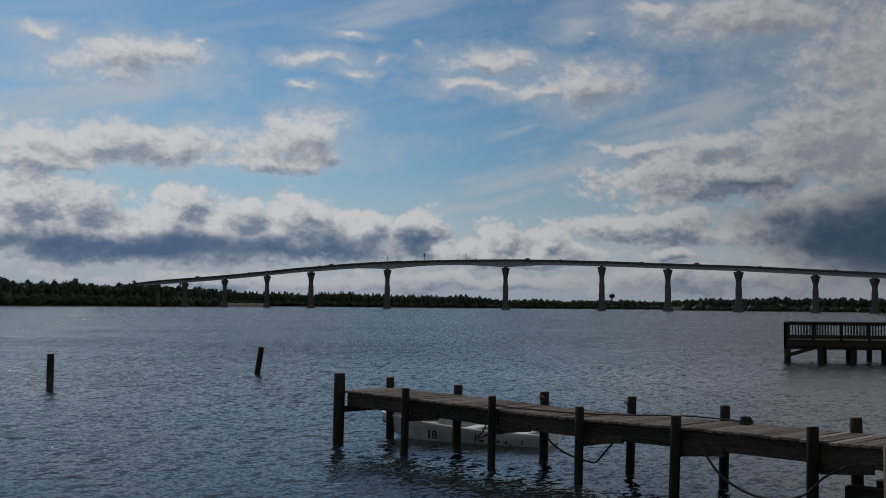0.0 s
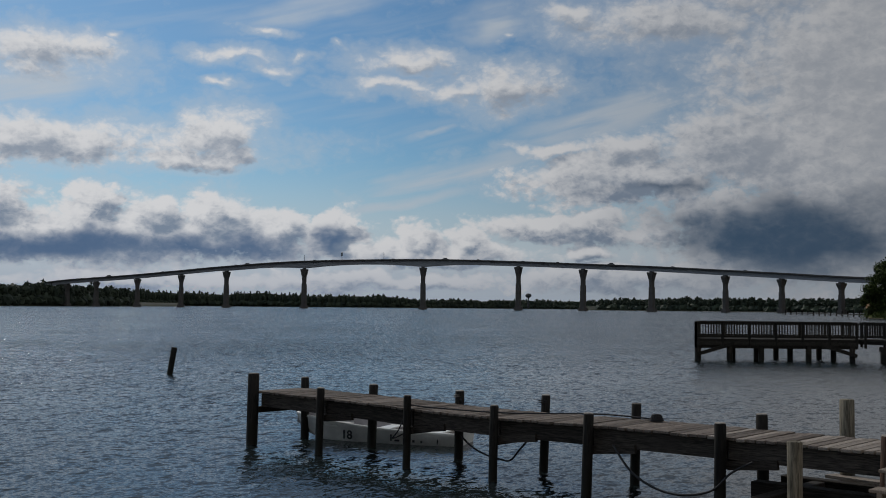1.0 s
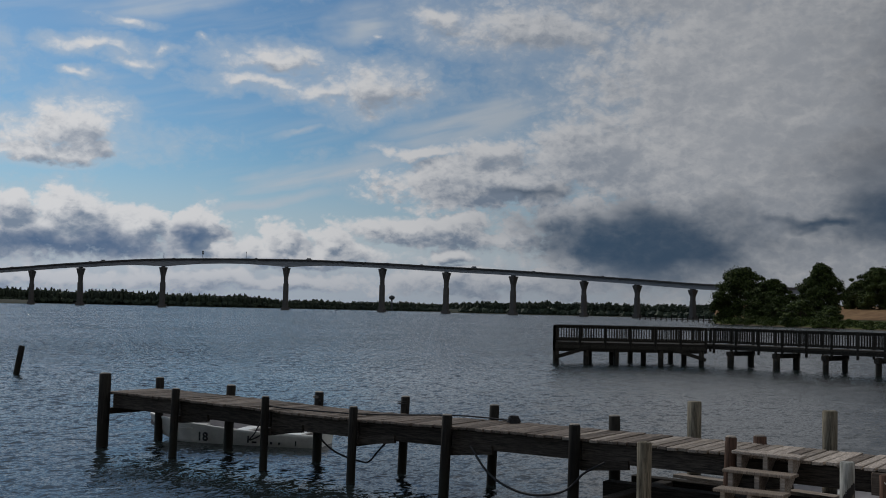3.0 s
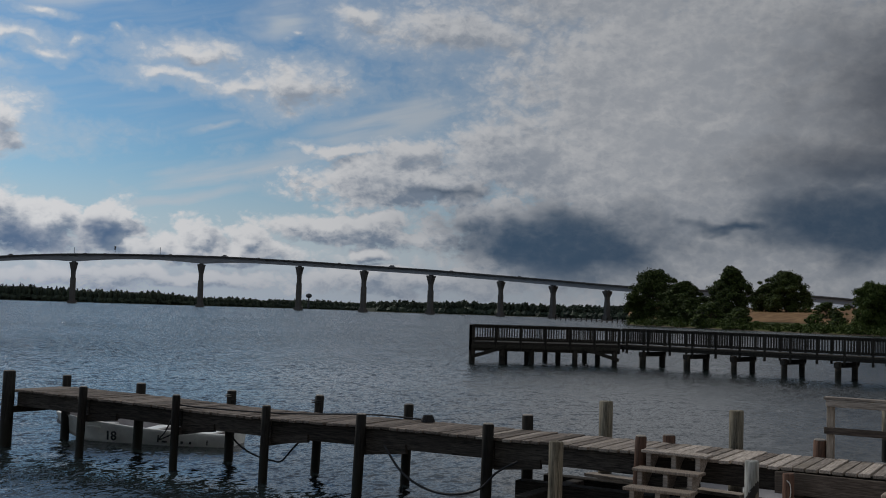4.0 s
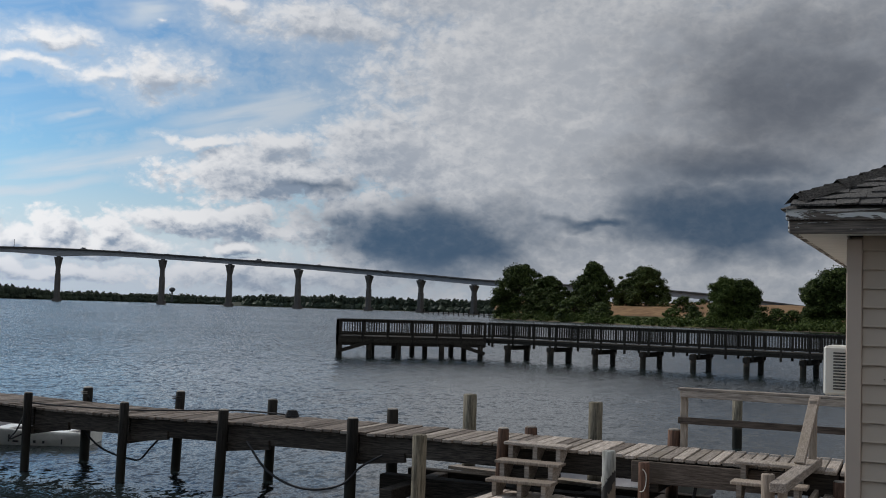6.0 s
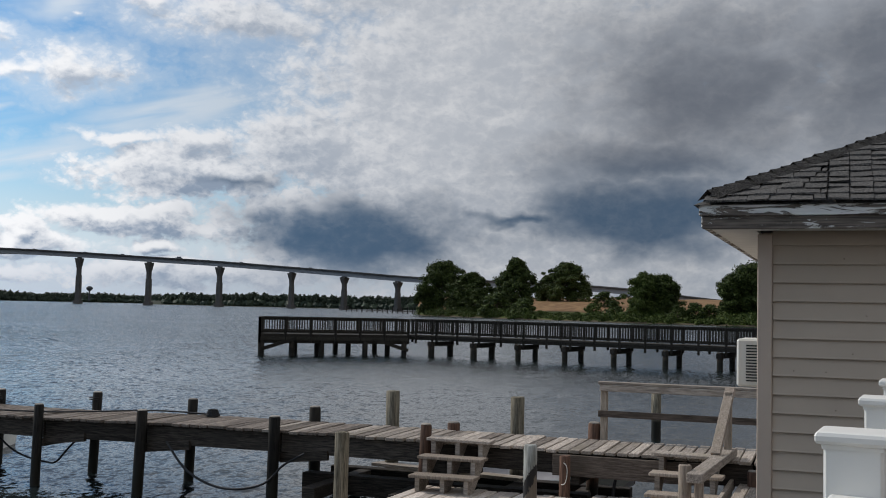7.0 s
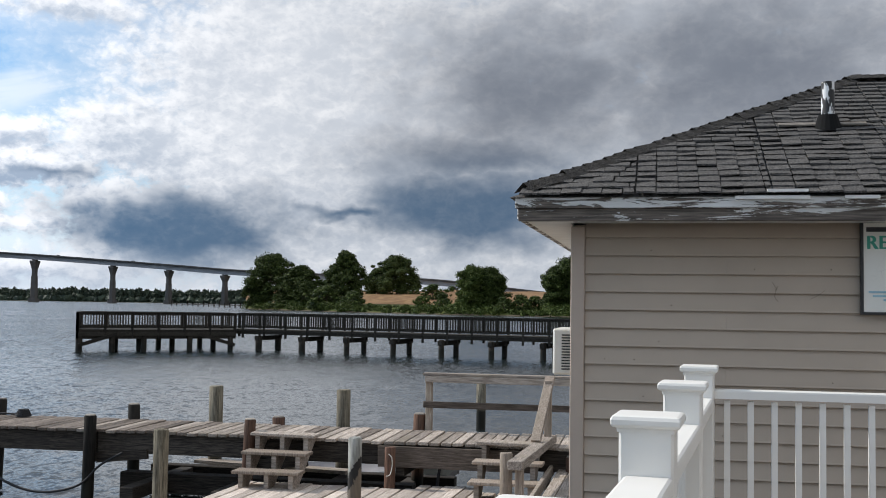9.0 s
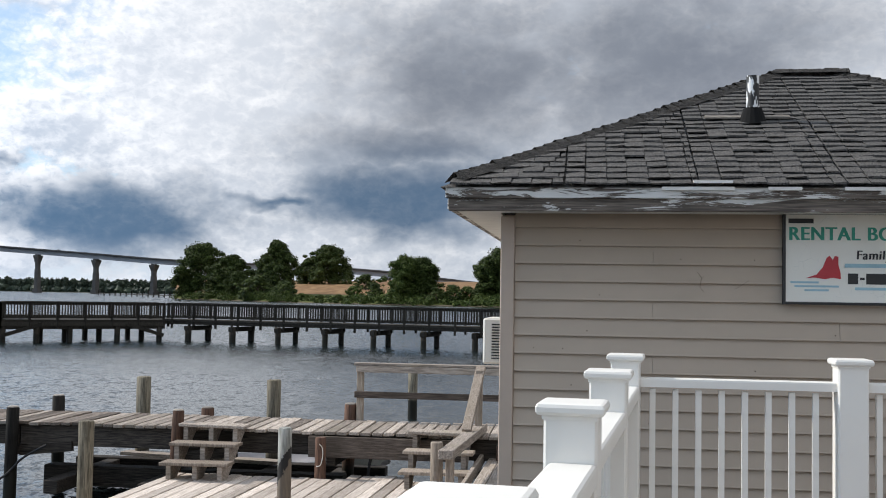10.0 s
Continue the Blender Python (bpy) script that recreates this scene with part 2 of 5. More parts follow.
M_PILE_CUT = wood("pile_heads", (0.42, 0.4, 0.37), (0.22, 0.2, 0.18), (3, 3, 3))
M_PIER = wood("pier_timber", (0.05, 0.046, 0.039), (0.018, 0.017, 0.0145), (2, 2, 2), stain=(0.05, 0.045, 0.04))
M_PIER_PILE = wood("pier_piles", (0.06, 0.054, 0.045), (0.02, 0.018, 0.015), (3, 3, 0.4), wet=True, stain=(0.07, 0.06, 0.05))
M_WHITE = plain("white_vinyl", (0.71, 0.69, 0.645), 0.42, vary=0.03, scale=2.0, relief=0.02)
M_AC = plain("cream_plastic", (0.66, 0.64, 0.58), 0.45, vary=0.05)
M_DARK = plain("dark_slots", (0.03, 0.03, 0.03), 0.7)
# Bridge concrete, its base colour darkened to stand for cloud shade.
M_CONCRETE = plain("shaded_concrete", (0.105, 0.1, 0.095), 0.9, vary=0.15, scale=0.25, relief=0.3)
M_GIRDER = plain("grey_girder", (0.25, 0.265, 0.29), 0.7, vary=0.08, scale=0.1)
M_ASPHALT = plain("road_surface", (0.06, 0.06, 0.06), 0.9)
M_CAR = plain("car_paint", (0.12, 0.12, 0.13), 0.35)
M_ROPE = plain("black_rope", (0.02, 0.02, 0.022), 0.8, scale=60)
M_HULL = plain("boat_gelcoat", (0.78, 0.77, 0.72), 0.4, vary=0.16, scale=3.0)
# White gelcoat greyed: the shade under the dock is put into this colour.
M_HULL_SHADED = plain("shaded_gelcoat", (0.34, 0.34, 0.31), 0.5, vary=0.3, scale=2.0)
M_HULL_IN = plain("boat_inside", (0.36, 0.34, 0.34), 0.6, vary=0.2, scale=3.0)
M_BLACK = plain("black_paint", (0.015, 0.015, 0.016), 0.5)
M_STEEL = plain("tower_steel", (0.16, 0.17, 0.18), 0.6)
M_TANK = plain("weathered_tank", (0.045, 0.05, 0.055), 0.7)
M_SOFFIT = plain("white_soffit", (0.72, 0.71, 0.68), 0.6, vary=0.06)
M_SIDING = plain("taupe_vinyl", (0.42, 0.34, 0.265), 0.55, vary=0.05, scale=1.5, relief=0.08)
M_TRIM = plain("taupe_trim", (0.455, 0.36, 0.288), 0.5, vary=0.04, scale=1.5, relief=0.05)
M_RUBBER = plain("vent_boot", (0.009, 0.009, 0.009), 0.9)
M_TEAL = plain("teal_lettering", (0.03, 0.28, 0.2), 0.5, vary=0.03)
M_RED = plain("red_print", (0.45, 0.03, 0.04), 0.5, vary=0.08)
M_PALE_BLUE = plain("pale_blue_print", (0.3, 0.48, 0.55), 0.5)


def water_material():
    mat, n = material("river_water")
    at = n.add("ShaderNodeNewGeometry").outputs["Position"]
    wind = n.add("ShaderNodeMapping", Vector=at, Rotation=(0, 0, radians(40)), Scale=(1.0, 0.6, 1.0)).outputs[0]
    half = (0.5, 0.5, 0.5)

    def slopes(scale, detail, amount):
        noise_node = n.add("ShaderNodeTexNoise", Vector=wind, Scale=scale, Detail=detail, Roughness=0.6, Distortion=0.5)
        return n.vec("MULTIPLY", n.vec("SUBTRACT", noise_node.outputs["Color"], half), (amount, amount, 0.0))

    gust = n.step(n.noise(n.vec("MULTIPLY", at, (0.04, 0.04, 1.0)), 1.0, 4.0, 0.6), 0.3, 0.7, 0.75, 1.2)
    # The open river is rougher than the water between the docks.
    east = n.add("ShaderNodeSeparateXYZ", Vector=at).outputs[0]
    gust = n.math("MULTIPLY", gust, n.step(east, -8.0, -65.0, 0.46, 1.25))
    rough = n.vec("ADD", slopes(1.2, 2.0, 1.1), n.vec("ADD", slopes(4.2, 2.0, 1.5), slopes(14.0, 3.0, 1.25)))
    lean = n.add("ShaderNodeSeparateXYZ", Vector=rough)
    out = n.vec("NORMALIZE", n.vec("MULTIPLY", at, (1.0, 1.0, 0.0)))
    across = n.vec("CROSS_PRODUCT", out, (0.0, 0.0, 1.0))
    # Crests run along the shore; their steep faces turn to it.
    face = n.math("MULTIPLY", n.math("ABSOLUTE", lean.outputs[0]), n.math("MULTIPLY", gust, -1.0))
    side = n.math("MULTIPLY", lean.outputs[1], gust)
    tilt = n.vec("ADD", n.vec("MULTIPLY", out, n.add("ShaderNodeCombineXYZ", X=face, Y=face).outputs[0]), n.vec("MULTIPLY", across, n.add("ShaderNodeCombineXYZ", X=side, Y=side).outputs[0]))
    n.put(n.shader.inputs["Base Color"], (0.014, 0.02, 0.021, 1))
    n.put(n.shader.inputs["Roughness"], 0.05)
    n.put(n.shader.inputs["IOR"], 1.33)
    n.link(n.vec("NORMALIZE", n.vec("ADD", tilt, (0.0, 0.0, 1.0))), n.shader.inputs["Normal"])
    return mat


def leaf_material(name, a, b):
    mat, n = material(name)
    isle = n.add("ShaderNodeNewGeometry").outputs["Random Per Island"]
    n.link(n.mix(isle, rgb(a), rgb(b)), n.shader.inputs["Base Color"])
    n.put(n.shader.inputs["Specular IOR Level"], 0.12)
    n.put(n.shader.inputs["Roughness"], 0.6)
    return mat


def mixed_ground():
    mat, n = material("field_and_bank")
    at = n.add("ShaderNodeNewGeometry").outputs["Position"]
    z = n.add("ShaderNodeSeparateXYZ", Vector=at).outputs[2]
    rough = n.noise(at, 0.12, 6.0, 0.6)
    rows = n.noise(n.vec("MULTIPLY", at, (0.35, 0.06, 1.0)), 1.0, 4.0, 0.6)
    crop = n.mix(n.step(rows, 0.35, 0.7), (0.15, 0.085, 0.043, 1), (0.24, 0.15, 0.076, 1))
    grass = n.mix(rough, (0.03, 0.045, 0.012, 1), (0.11, 0.12, 0.035, 1))
    edge = n.math("ADD", z, n.math("MULTIPLY", n.math("SUBTRACT", rough, 0.5), 1.2))
    col = n.mix(n.step(edge, 2.5, 2.9), grass, crop)
    col = n.mix(n.step(edge, 0.5, 0.2), col, (0.09, 0.075, 0.05, 1))
    n.link(col, n.shader.inputs["Base Color"])
    n.put(n.shader.inputs["Roughness"], 0.95)
    n.put(n.shader.inputs["Specular IOR Level"], 0.1)
    return mat


M_SHORE = plain("far_shore_ground", (0.03, 0.034, 0.02), 0.95, vary=0.3, scale=0.02)
M_WATER = water_material()
M_LEAF = leaf_material("leaves", (0.014, 0.025, 0.007), (0.078, 0.104, 0.026))
M_LEAF_LIGHT = leaf_material("light_leaves", (0.026, 0.045, 0.01), (0.095, 0.125, 0.03))
# Distance haze is mixed into this leaf colour, greyer and bluer than near leaves.
M_WOODS = leaf_material("hazed_far_leaves", (0.028, 0.04, 0.03), (0.06, 0.077, 0.05))
M_BARK = plain("bark", (0.09, 0.07, 0.055), 0.95)
M_LAND = mixed_ground()


def peeling_paint(name, left):
    mat, n = material(name)
    flat = n.vec("MULTIPLY", n.at, (1.8, 6, 15))
    flake = n.noise(flat, 1.7, 9.0, 0.74, 0.7)
    grain = n.noise(n.vec("MULTIPLY", n.at, (1.5, 20, 30)), 3.0, 5.0)
    bare = n.mix(n.step(grain, 0.3, 0.7), (0.045, 0.036, 0.029, 1), (0.175, 0.145, 0.12, 1))
    z = n.add("ShaderNodeSeparateXYZ", Vector=n.at).outputs[2]
    lift = n.math("ADD", flake, n.math("MULTIPLY", n.math("SUBTRACT", z, 0.06), 1.3))
    on = n.step(lift, left, left + 0.025)
    n.link(n.mix(on, bare, n.mix(grain, (0.5, 0.5, 0.48, 1), (0.78, 0.77, 0.75, 1))), n.shader.inputs["Base Color"])
    n.put(n.shader.inputs["Roughness"], 0.75)
    bump(n, n.math("ADD", on, n.math("MULTIPLY", grain, 0.4)), 0.7, 0.004)
    return mat


def shingle_material():
    mat, n = material("asphalt_shingle")
    seed = n.add("ShaderNodeNewGeometry").outputs["Position"]
    grit = n.noise(seed, 110.0, 3.0, 0.7)
    blot = n.noise(seed, 9.0, 4.0, 0.6)
    col = n.mix(n.step(grit, 0.36, 0.66), (0.014, 0.013, 0.0122, 1), (0.122, 0.114, 0.106, 1))
    col = n.mix(n.step(blot, 0.4, 0.75, 0, 0.55), col, (0.05, 0.046, 0.044, 1))
    col = n.mix(1.0, col, n.mix(n.random, (0.9, 0.9, 0.9, 1), (1.12, 1.11, 1.1, 1)), "MULTIPLY")
    n.link(col, n.shader.inputs["Base Color"])
    n.put(n.shader.inputs["Roughness"], 0.95)
    bump(n, grit, 0.7, 0.003)
    return mat


def sign_face():
    mat, n = material("cracked_sign_face")
    crack = n.add("ShaderNodeTexVoronoi", Vector=n.vec("ADD", n.at, n.vec("MULTIPLY", n.noise(n.at, 4.0), (0.1, 0.1, 0.1))), Scale=14.0)
    crack.feature = "DISTANCE_TO_EDGE"
    fade = n.noise(n.at, 3.0, 4.0)
    line = n.math("MULTIPLY", n.step(crack.outputs["Distance"], 0.014, 0.004, 0.0, 0.5), n.step(fade, 0.5, 0.62))
    col = n.mix(fade, (0.7, 0.68, 0.61, 1), (0.8, 0.78, 0.72, 1))
    n.link(n.mix(line, col, (0.42, 0.43, 0.42, 1)), n.shader.inputs["Base Color"])
    n.put(n.shader.inputs["Roughness"], 0.45)
    return mat


def vent_paint():
    mat, n = material("flaking_vent_pipe")
    on = n.step(n.noise(n.vec("MULTIPLY", n.at, (30, 30, 9)), 1.0, 4.0), 0.52, 0.54)
    n.link(n.mix(on, (0.02, 0.02, 0.02, 1), (0.75, 0.75, 0.74, 1)), n.shader.inputs["Base Color"])
    n.put(n.shader.inputs["Roughness"], 0.6)
    return mat


def torn_pile():
    """A pile whose pale outer wood has torn away in a ragged line over black rot."""
    mat, n = material("torn_pile")
    xyz = n.add("ShaderNodeSeparateXYZ", Vector=n.at)
    jag = n.noise(n.vec("MULTIPLY", n.at, (14, 14, 4)), 1.0, 6.0, 0.7)
    grain = n.noise(n.vec("MULTIPLY", n.at, (30, 30, 3)), 1.0, 5.0)
    pale = n.mix(n.step(grain, 0.3, 0.7), (0.13, 0.13, 0.115, 1), (0.36, 0.36, 0.33, 1))
    brown = n.mix(grain, (0.05, 0.04, 0.03, 1), (0.2, 0.16, 0.12, 1))
    lift = n.math("ADD", n.math("ADD", xyz.outputs[2], n.math("MULTIPLY", xyz.outputs[0], -1.6)), n.math("MULTIPLY", n.math("SUBTRACT", jag, 0.5), 0.45))
    col = n.mix(n.step(lift, 0.94, 0.96), brown, (0.012, 0.011, 0.01, 1))
    col = n.mix(n.step(lift, 1.12, 1.13), col, pale)
    n.link(col, n.shader.inputs["Base Color"])
    n.put(n.shader.inputs["Roughness"], 0.85)
    bump(n, n.math("ADD", n.step(lift, 1.12, 1.13), n.math("MULTIPLY", grain, 0.3)), 0.8, 0.01)
    return mat


M_TORN = torn_pile()
M_FASCIA, M_FASCIA_BARE, M_SHINGLE, M_SIGN, M_VENT = peeling_paint("peeling_fascia", 0.435), peeling_paint("bare_fascia", 0.535), shingle_material(), sign_face(), vent_paint()


# ---- building helpers ----
def mesh_of(name, bm, mat, smooth=False):
    me = bpy.data.meshes.new(name)
    if smooth:
        for f in bm.faces:
            f.smooth = True
    bm.to_mesh(me)
    bm.free()
    me.materials.append(mat)
    return me


def part(name, bm, mat, parent=None, label="", smooth=False, at=None):
    ob = new(name, bm if isinstance(bm, bpy.types.Mesh) else mesh_of(name, bm, mat, smooth))
    if parent:
        ob.parent = parent
    if at is not None:
        ob.matrix_basis = at
    if label:
        tagged(ob, label)
    return ob


def thing(name, label, category, at=None, group="", kind=""):
    ob = new(name)
    ob.empty_display_size = 0.2
    if at is not None:
        ob.matrix_basis = at
    return tagged(ob, label, category, group, kind)


def box(bm, x0, x1, y0, y1, z0, z1, m=None, bevel=0.0):
    """A box in bm, its edges eased by bevel."""
    vs = [bm.verts.new((x, y, z)) for z in (z0, z1) for y in (y0, y1) for x in (x0, x1)]
    fs = [bm.faces.new([vs[i] for i in q]) for q in ((0, 2, 3, 1), (4, 5, 7, 6), (0, 1, 5, 4), (2, 6, 7, 3), (0, 4, 6, 2), (1, 3, 7, 5))]
    if m is not None:
        bmesh.ops.transform(bm, matrix=m, verts=vs)
    if bevel:
        edges = list({e for f in fs for e in f.edges})
        bmesh.ops.bevel(bm, geom=edges, offset=bevel, segments=1, affect="EDGES")
    return vs


def boxed(*args, **kw):
    bm = bmesh.new()
    box(bm, *args, **kw)
    return bm


def beam(bm, a, b, w, h, bevel=0.0):
    """A squared timber from a to b, w across and h high."""
    a, b = Vector(a), Vector(b)
    length = (b - a).length
    m = Matrix.Translation(a) @ (b - a).to_track_quat("Y", "Z").to_matrix().to_4x4()
    return box(bm, -w / 2, w / 2, 0, length, -h / 2, h / 2, m, bevel)


def beamed(*args, **kw):
    bm = bmesh.new()
    beam(bm, *args, **kw)
    return bm


def round_post(r0, r1, z0, z1, seed=0, sides=14, rings=7, wobble=0.06):
    """An uneven round pile with a worn, slightly domed head."""
    rng, bm, loops = random.Random(seed), bmesh.new(), []
    off = Vector((0, 0))
    for k in range(rings + 2):
        s = min(k / rings, 1.0)
        z, r = z0 + (z1 - z0) * s, r0 + (r1 - r0) * s
        if k == rings:
            z -= 0.012
        if k == rings + 1:
            r *= 0.86
        loop = []
        for i in range(sides):
            a = 2 * math.pi * i / sides
            rr = r * (1 + wobble * noise.noise(Vector((math.cos(a) * 1.5 + seed, math.sin(a) * 1.5, z * 1.7))))
            loop.append(bm.verts.new((off.x + rr * math.cos(a), off.y + rr * math.sin(a), z + (rng.uniform(-0.006, 0.006) if k > rings else 0))))
        loops.append(loop)
    for a, b in zip(loops, loops[1:]):
        for i in range(sides):
            f = bm.faces.new((a[i], a[(i + 1) % sides], b[(i + 1) % sides], b[i]))
            f.smooth = True
    bm.faces.new(loops[-1])
    return bm


def rope(name, points, radius, mat, label, category="rope", parent=None):
    """A hanging line as a tube along a smooth run of points."""
    pts = [Vector(p) for p in points]
    run = []
    for i in range(len(pts) - 1):
        p0, p1, p2, p3 = pts[max(i - 1, 0)], pts[i], pts[i + 1], pts[min(i + 2, len(pts) - 1)]
        for k in range(6):
            t = k / 6
            run.append(0.5 * (2 * p1 + (p2 - p0) * t + (2 * p0 - 5 * p1 + 4 * p2 - p3) * t * t + (3 * p1 - p0 - 3 * p2 + p3) * t**3))
    run.append(pts[-1])
    bm, loops = bmesh.new(), []
    for i, p in enumerate(run):
        way = (run[min(i + 1, len(run) - 1)] - run[max(i - 1, 0)]).normalized()
        q = way.to_track_quat("Z", "Y")
        loops.append([bm.verts.new(p + q @ Vector((radius * math.cos(a), radius * math.sin(a), 0))) for a in (0, 1.047, 2.094, 3.1416, 4.189, 5.236)])
    for a, b in zip(loops, loops[1:]):
        for i in range(6):
            bm.faces.new((a[i], a[(i + 1) % 6], b[(i + 1) % 6], b[i])).smooth = True
    ob = part(name, bm, mat, parent)
    return ob if parent else tagged(ob, label, category)


def polar(az, r, z=0.0):
    return Vector((r * math.sin(radians(az)), r * math.cos(radians(az)), z))


# ---- water and land ----
bm = bmesh.new()
bm.faces.new([bm.verts.new(p) for p in ((-6000, -6000, 0), (6000, -6000, 0), (6000, 6000, 0), (-6000, 6000, 0))])
tagged(part("water", bm, M_WATER), "choppy dark blue-grey river water with sun glitter", "water", kind="structure")


def land(name, label, line, rises, mat, seed):
    """Ground behind a shoreline (azimuth, distance), rising by steps of (metres inland, height)."""
    bm, rows = bmesh.new(), []
    for az, r in line:
        row = []
        for d, z in rises:
            wob = noise.noise(Vector((az * 0.7 + seed, d * 0.02, 0)))
            row.append(bm.verts.new(polar(az, r + d * (1 + 0.15 * wob) + 3 * wob, z * (1 + 0.12 * wob) if z > 0 else z)))
        rows.append(row)
    for a, b in zip(rows, rows[1:]):
        for i in range(len(rises) - 1):
            bm.faces.new((a[i], b[i], b[i + 1], a[i + 1])).smooth = True
    bmesh.ops.recalc_face_normals(bm, faces=bm.faces)
    return tagged(part(name, bm, mat), label, "ground", kind="structure")


def blend(table, a):
    for (a0, v0), (a1, v1) in zip(table, table[1:]):
        if a <= a1:
            return v0 + (v1 - v0) * max(0, (a - a0) / (a1 - a0))
    return table[-1][1]


EAST_SHORE = [(-21.8, 430), (-21.0, 400), (-17, 350), (-11, 305), (-4.5, 290), (10, 260), (40, 240)]
east = [(-21.8 + 0.4 * i, blend(EAST_SHORE, -21.8 + 0.4 * i)) for i in range(150)]
land("ground_east", "grassy bank and ripe brown crop field sloping down to the river", east, [(-4, -0.5), (0, 0.1), (4, 0.9), (12, 1.7), (35, 2.4), (50, 3.0), (120, 6.8), (220, 9.6), (900, 10)], M_LAND, 3)
WEST_SHORE = [(-96, 700), (-75, 900), (-68, 1050), (-62, 1250), (-57, 1500)]
land("ground_west", "low wooded headland across the river", [(-96 + 0.5 * i, blend(WEST_SHORE, -96 + 0.5 * i)) for i in range(79)], [(-5, -0.5), (0, 0.3), (15, 2), (80, 4), (600, 6)], M_SHORE, 8)
land("ground_far", "far low shore of the river", [(-75 + 0.5 * i, 2150 + 80 * math.sin(i * 0.2)) for i in range(100)], [(-8, -0.5), (0, 0.5), (40, 3), (900, 8)], M_SHORE, 5)
land("ground_northeast", "far low wooded shore beyond the bridge", [(-36 + 0.5 * i, 1500 - 9 * i) for i in range(60)], [(-8, -0.5), (0, 0.5), (30, 2), (500, 6)], M_SHORE, 6)


def clump(bm, at, r, rng, squash=0.85):
    """A rough leafy mass: a small ball of triangles pushed in and out."""
    made = bmesh.ops.create_icosphere(bm, subdivisions=2, radius=1.0)["verts"]
    s = rng.uniform(0, 99)
    for v in made:
        k = 1 + 0.42 * noise.noise(v.co * 1.6 + Vector((s, 0, 0))) + 0.22 * noise.noise(v.co * 4.3 + Vector((0, s, 0)))
        v.co = Vector(at) + Vector((v.co.x * r * k, v.co.y * r * k, v.co.z * r * k * squash))


def woods(name, label, line, depth, low, high, size, per, seed, sprays=0):
    """Far woods in one mesh: overlapping crowns of uneven height along a line."""
    rng = random.Random(seed)
    ball = bmesh.new()
    bmesh.ops.create_icosphere(ball, subdivisions=2, radius=1.0)
    base = np.array([v.co[:] for v in ball.verts])
    tris = np.array([[v.index for v in f.verts] for f in ball.faces])
    ball.free()
    pts, faces = [], []
    for (a0, r0), (a1, r1) in zip(line, line[1:]):
        for _ in range(per):
            t = rng.random()
            a, r = a0 + (a1 - a0) * t, r0 + (r1 - r0) * t + rng.uniform(0.02, 1) * depth
            tall = low + (high - low) * (0.5 + 0.5 * noise.noise(Vector((a * 0.5, seed, r * 0.004)))) * rng.uniform(0.62, 1.15)
            if seed != 2:
                tall *= blend([(-75, 1.6), (-52, 1.45), (-44, 1.0), (90, 1.0)], a)
            if rng.random() < 0.08:
                tall *= 1.2
            for lift, wide in ((tall * rng.uniform(0.25, 0.45), size * rng.uniform(1.4, 2.0)), (tall - size * 0.55, size * rng.uniform(0.65, 1.05))):
                c = polar(a, r + rng.uniform(-2, 2), lift)
                jag = 1 + np.array([0.45 * noise.noise(Vector(p) * 2.1 + c * 0.37) + 0.3 * noise.noise(Vector(p) * 5.3 + c * 0.7) for p in base])
                faces.append(tris + len(pts) * len(base))
                pts.append(base * jag[:, None] * (wide, wide, max(wide * 0.85, lift * 0.55)) * (0.8 if sprays else 1.0) + np.array(c))
    verts, polys = np.concatenate(pts), np.concatenate(faces).tolist()
    if sprays:
        # leaf sprays break up the outline of the crowns
        dice = np.random.default_rng(seed)
        tops = np.array(pts[1::2])
        mid, spread = tops.mean(axis=1), tops.std(axis=1) * 1.85
        d = dice.normal(size=(len(tops), sprays, 3))
        d /= np.linalg.norm(d, axis=2, keepdims=True)
        at = (mid[:, None] + d * spread[:, None] * (0.75 + 0.45 * dice.random((len(tops), sprays, 1)))).reshape(-1, 3)
        u, v = dice.normal(size=at.shape) * size * 0.2, dice.normal(size=at.shape) * size * 0.2
        start = len(verts)
        verts = np.concatenate([verts, np.stack([at - u, at + v, at + u, at - v], 1).reshape(-1, 3)])
        polys += (np.arange(len(at) * 4).reshape(-1, 4) + start).tolist()
    me = bpy.data.meshes.new(name)
    me.from_pydata(verts.tolist(), [], polys)
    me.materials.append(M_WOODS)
    return tagged(new(name, me), label, "woods", kind="stuff")


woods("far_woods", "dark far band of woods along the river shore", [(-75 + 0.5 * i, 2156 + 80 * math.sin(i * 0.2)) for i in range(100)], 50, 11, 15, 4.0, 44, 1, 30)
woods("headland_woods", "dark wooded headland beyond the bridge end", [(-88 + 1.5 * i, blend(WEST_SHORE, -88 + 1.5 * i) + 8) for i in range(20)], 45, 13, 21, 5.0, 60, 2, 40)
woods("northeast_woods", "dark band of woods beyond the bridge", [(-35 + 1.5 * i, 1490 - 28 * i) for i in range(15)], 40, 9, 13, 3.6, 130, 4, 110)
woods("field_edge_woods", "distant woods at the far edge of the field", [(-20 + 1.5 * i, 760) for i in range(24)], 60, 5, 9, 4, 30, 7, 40)


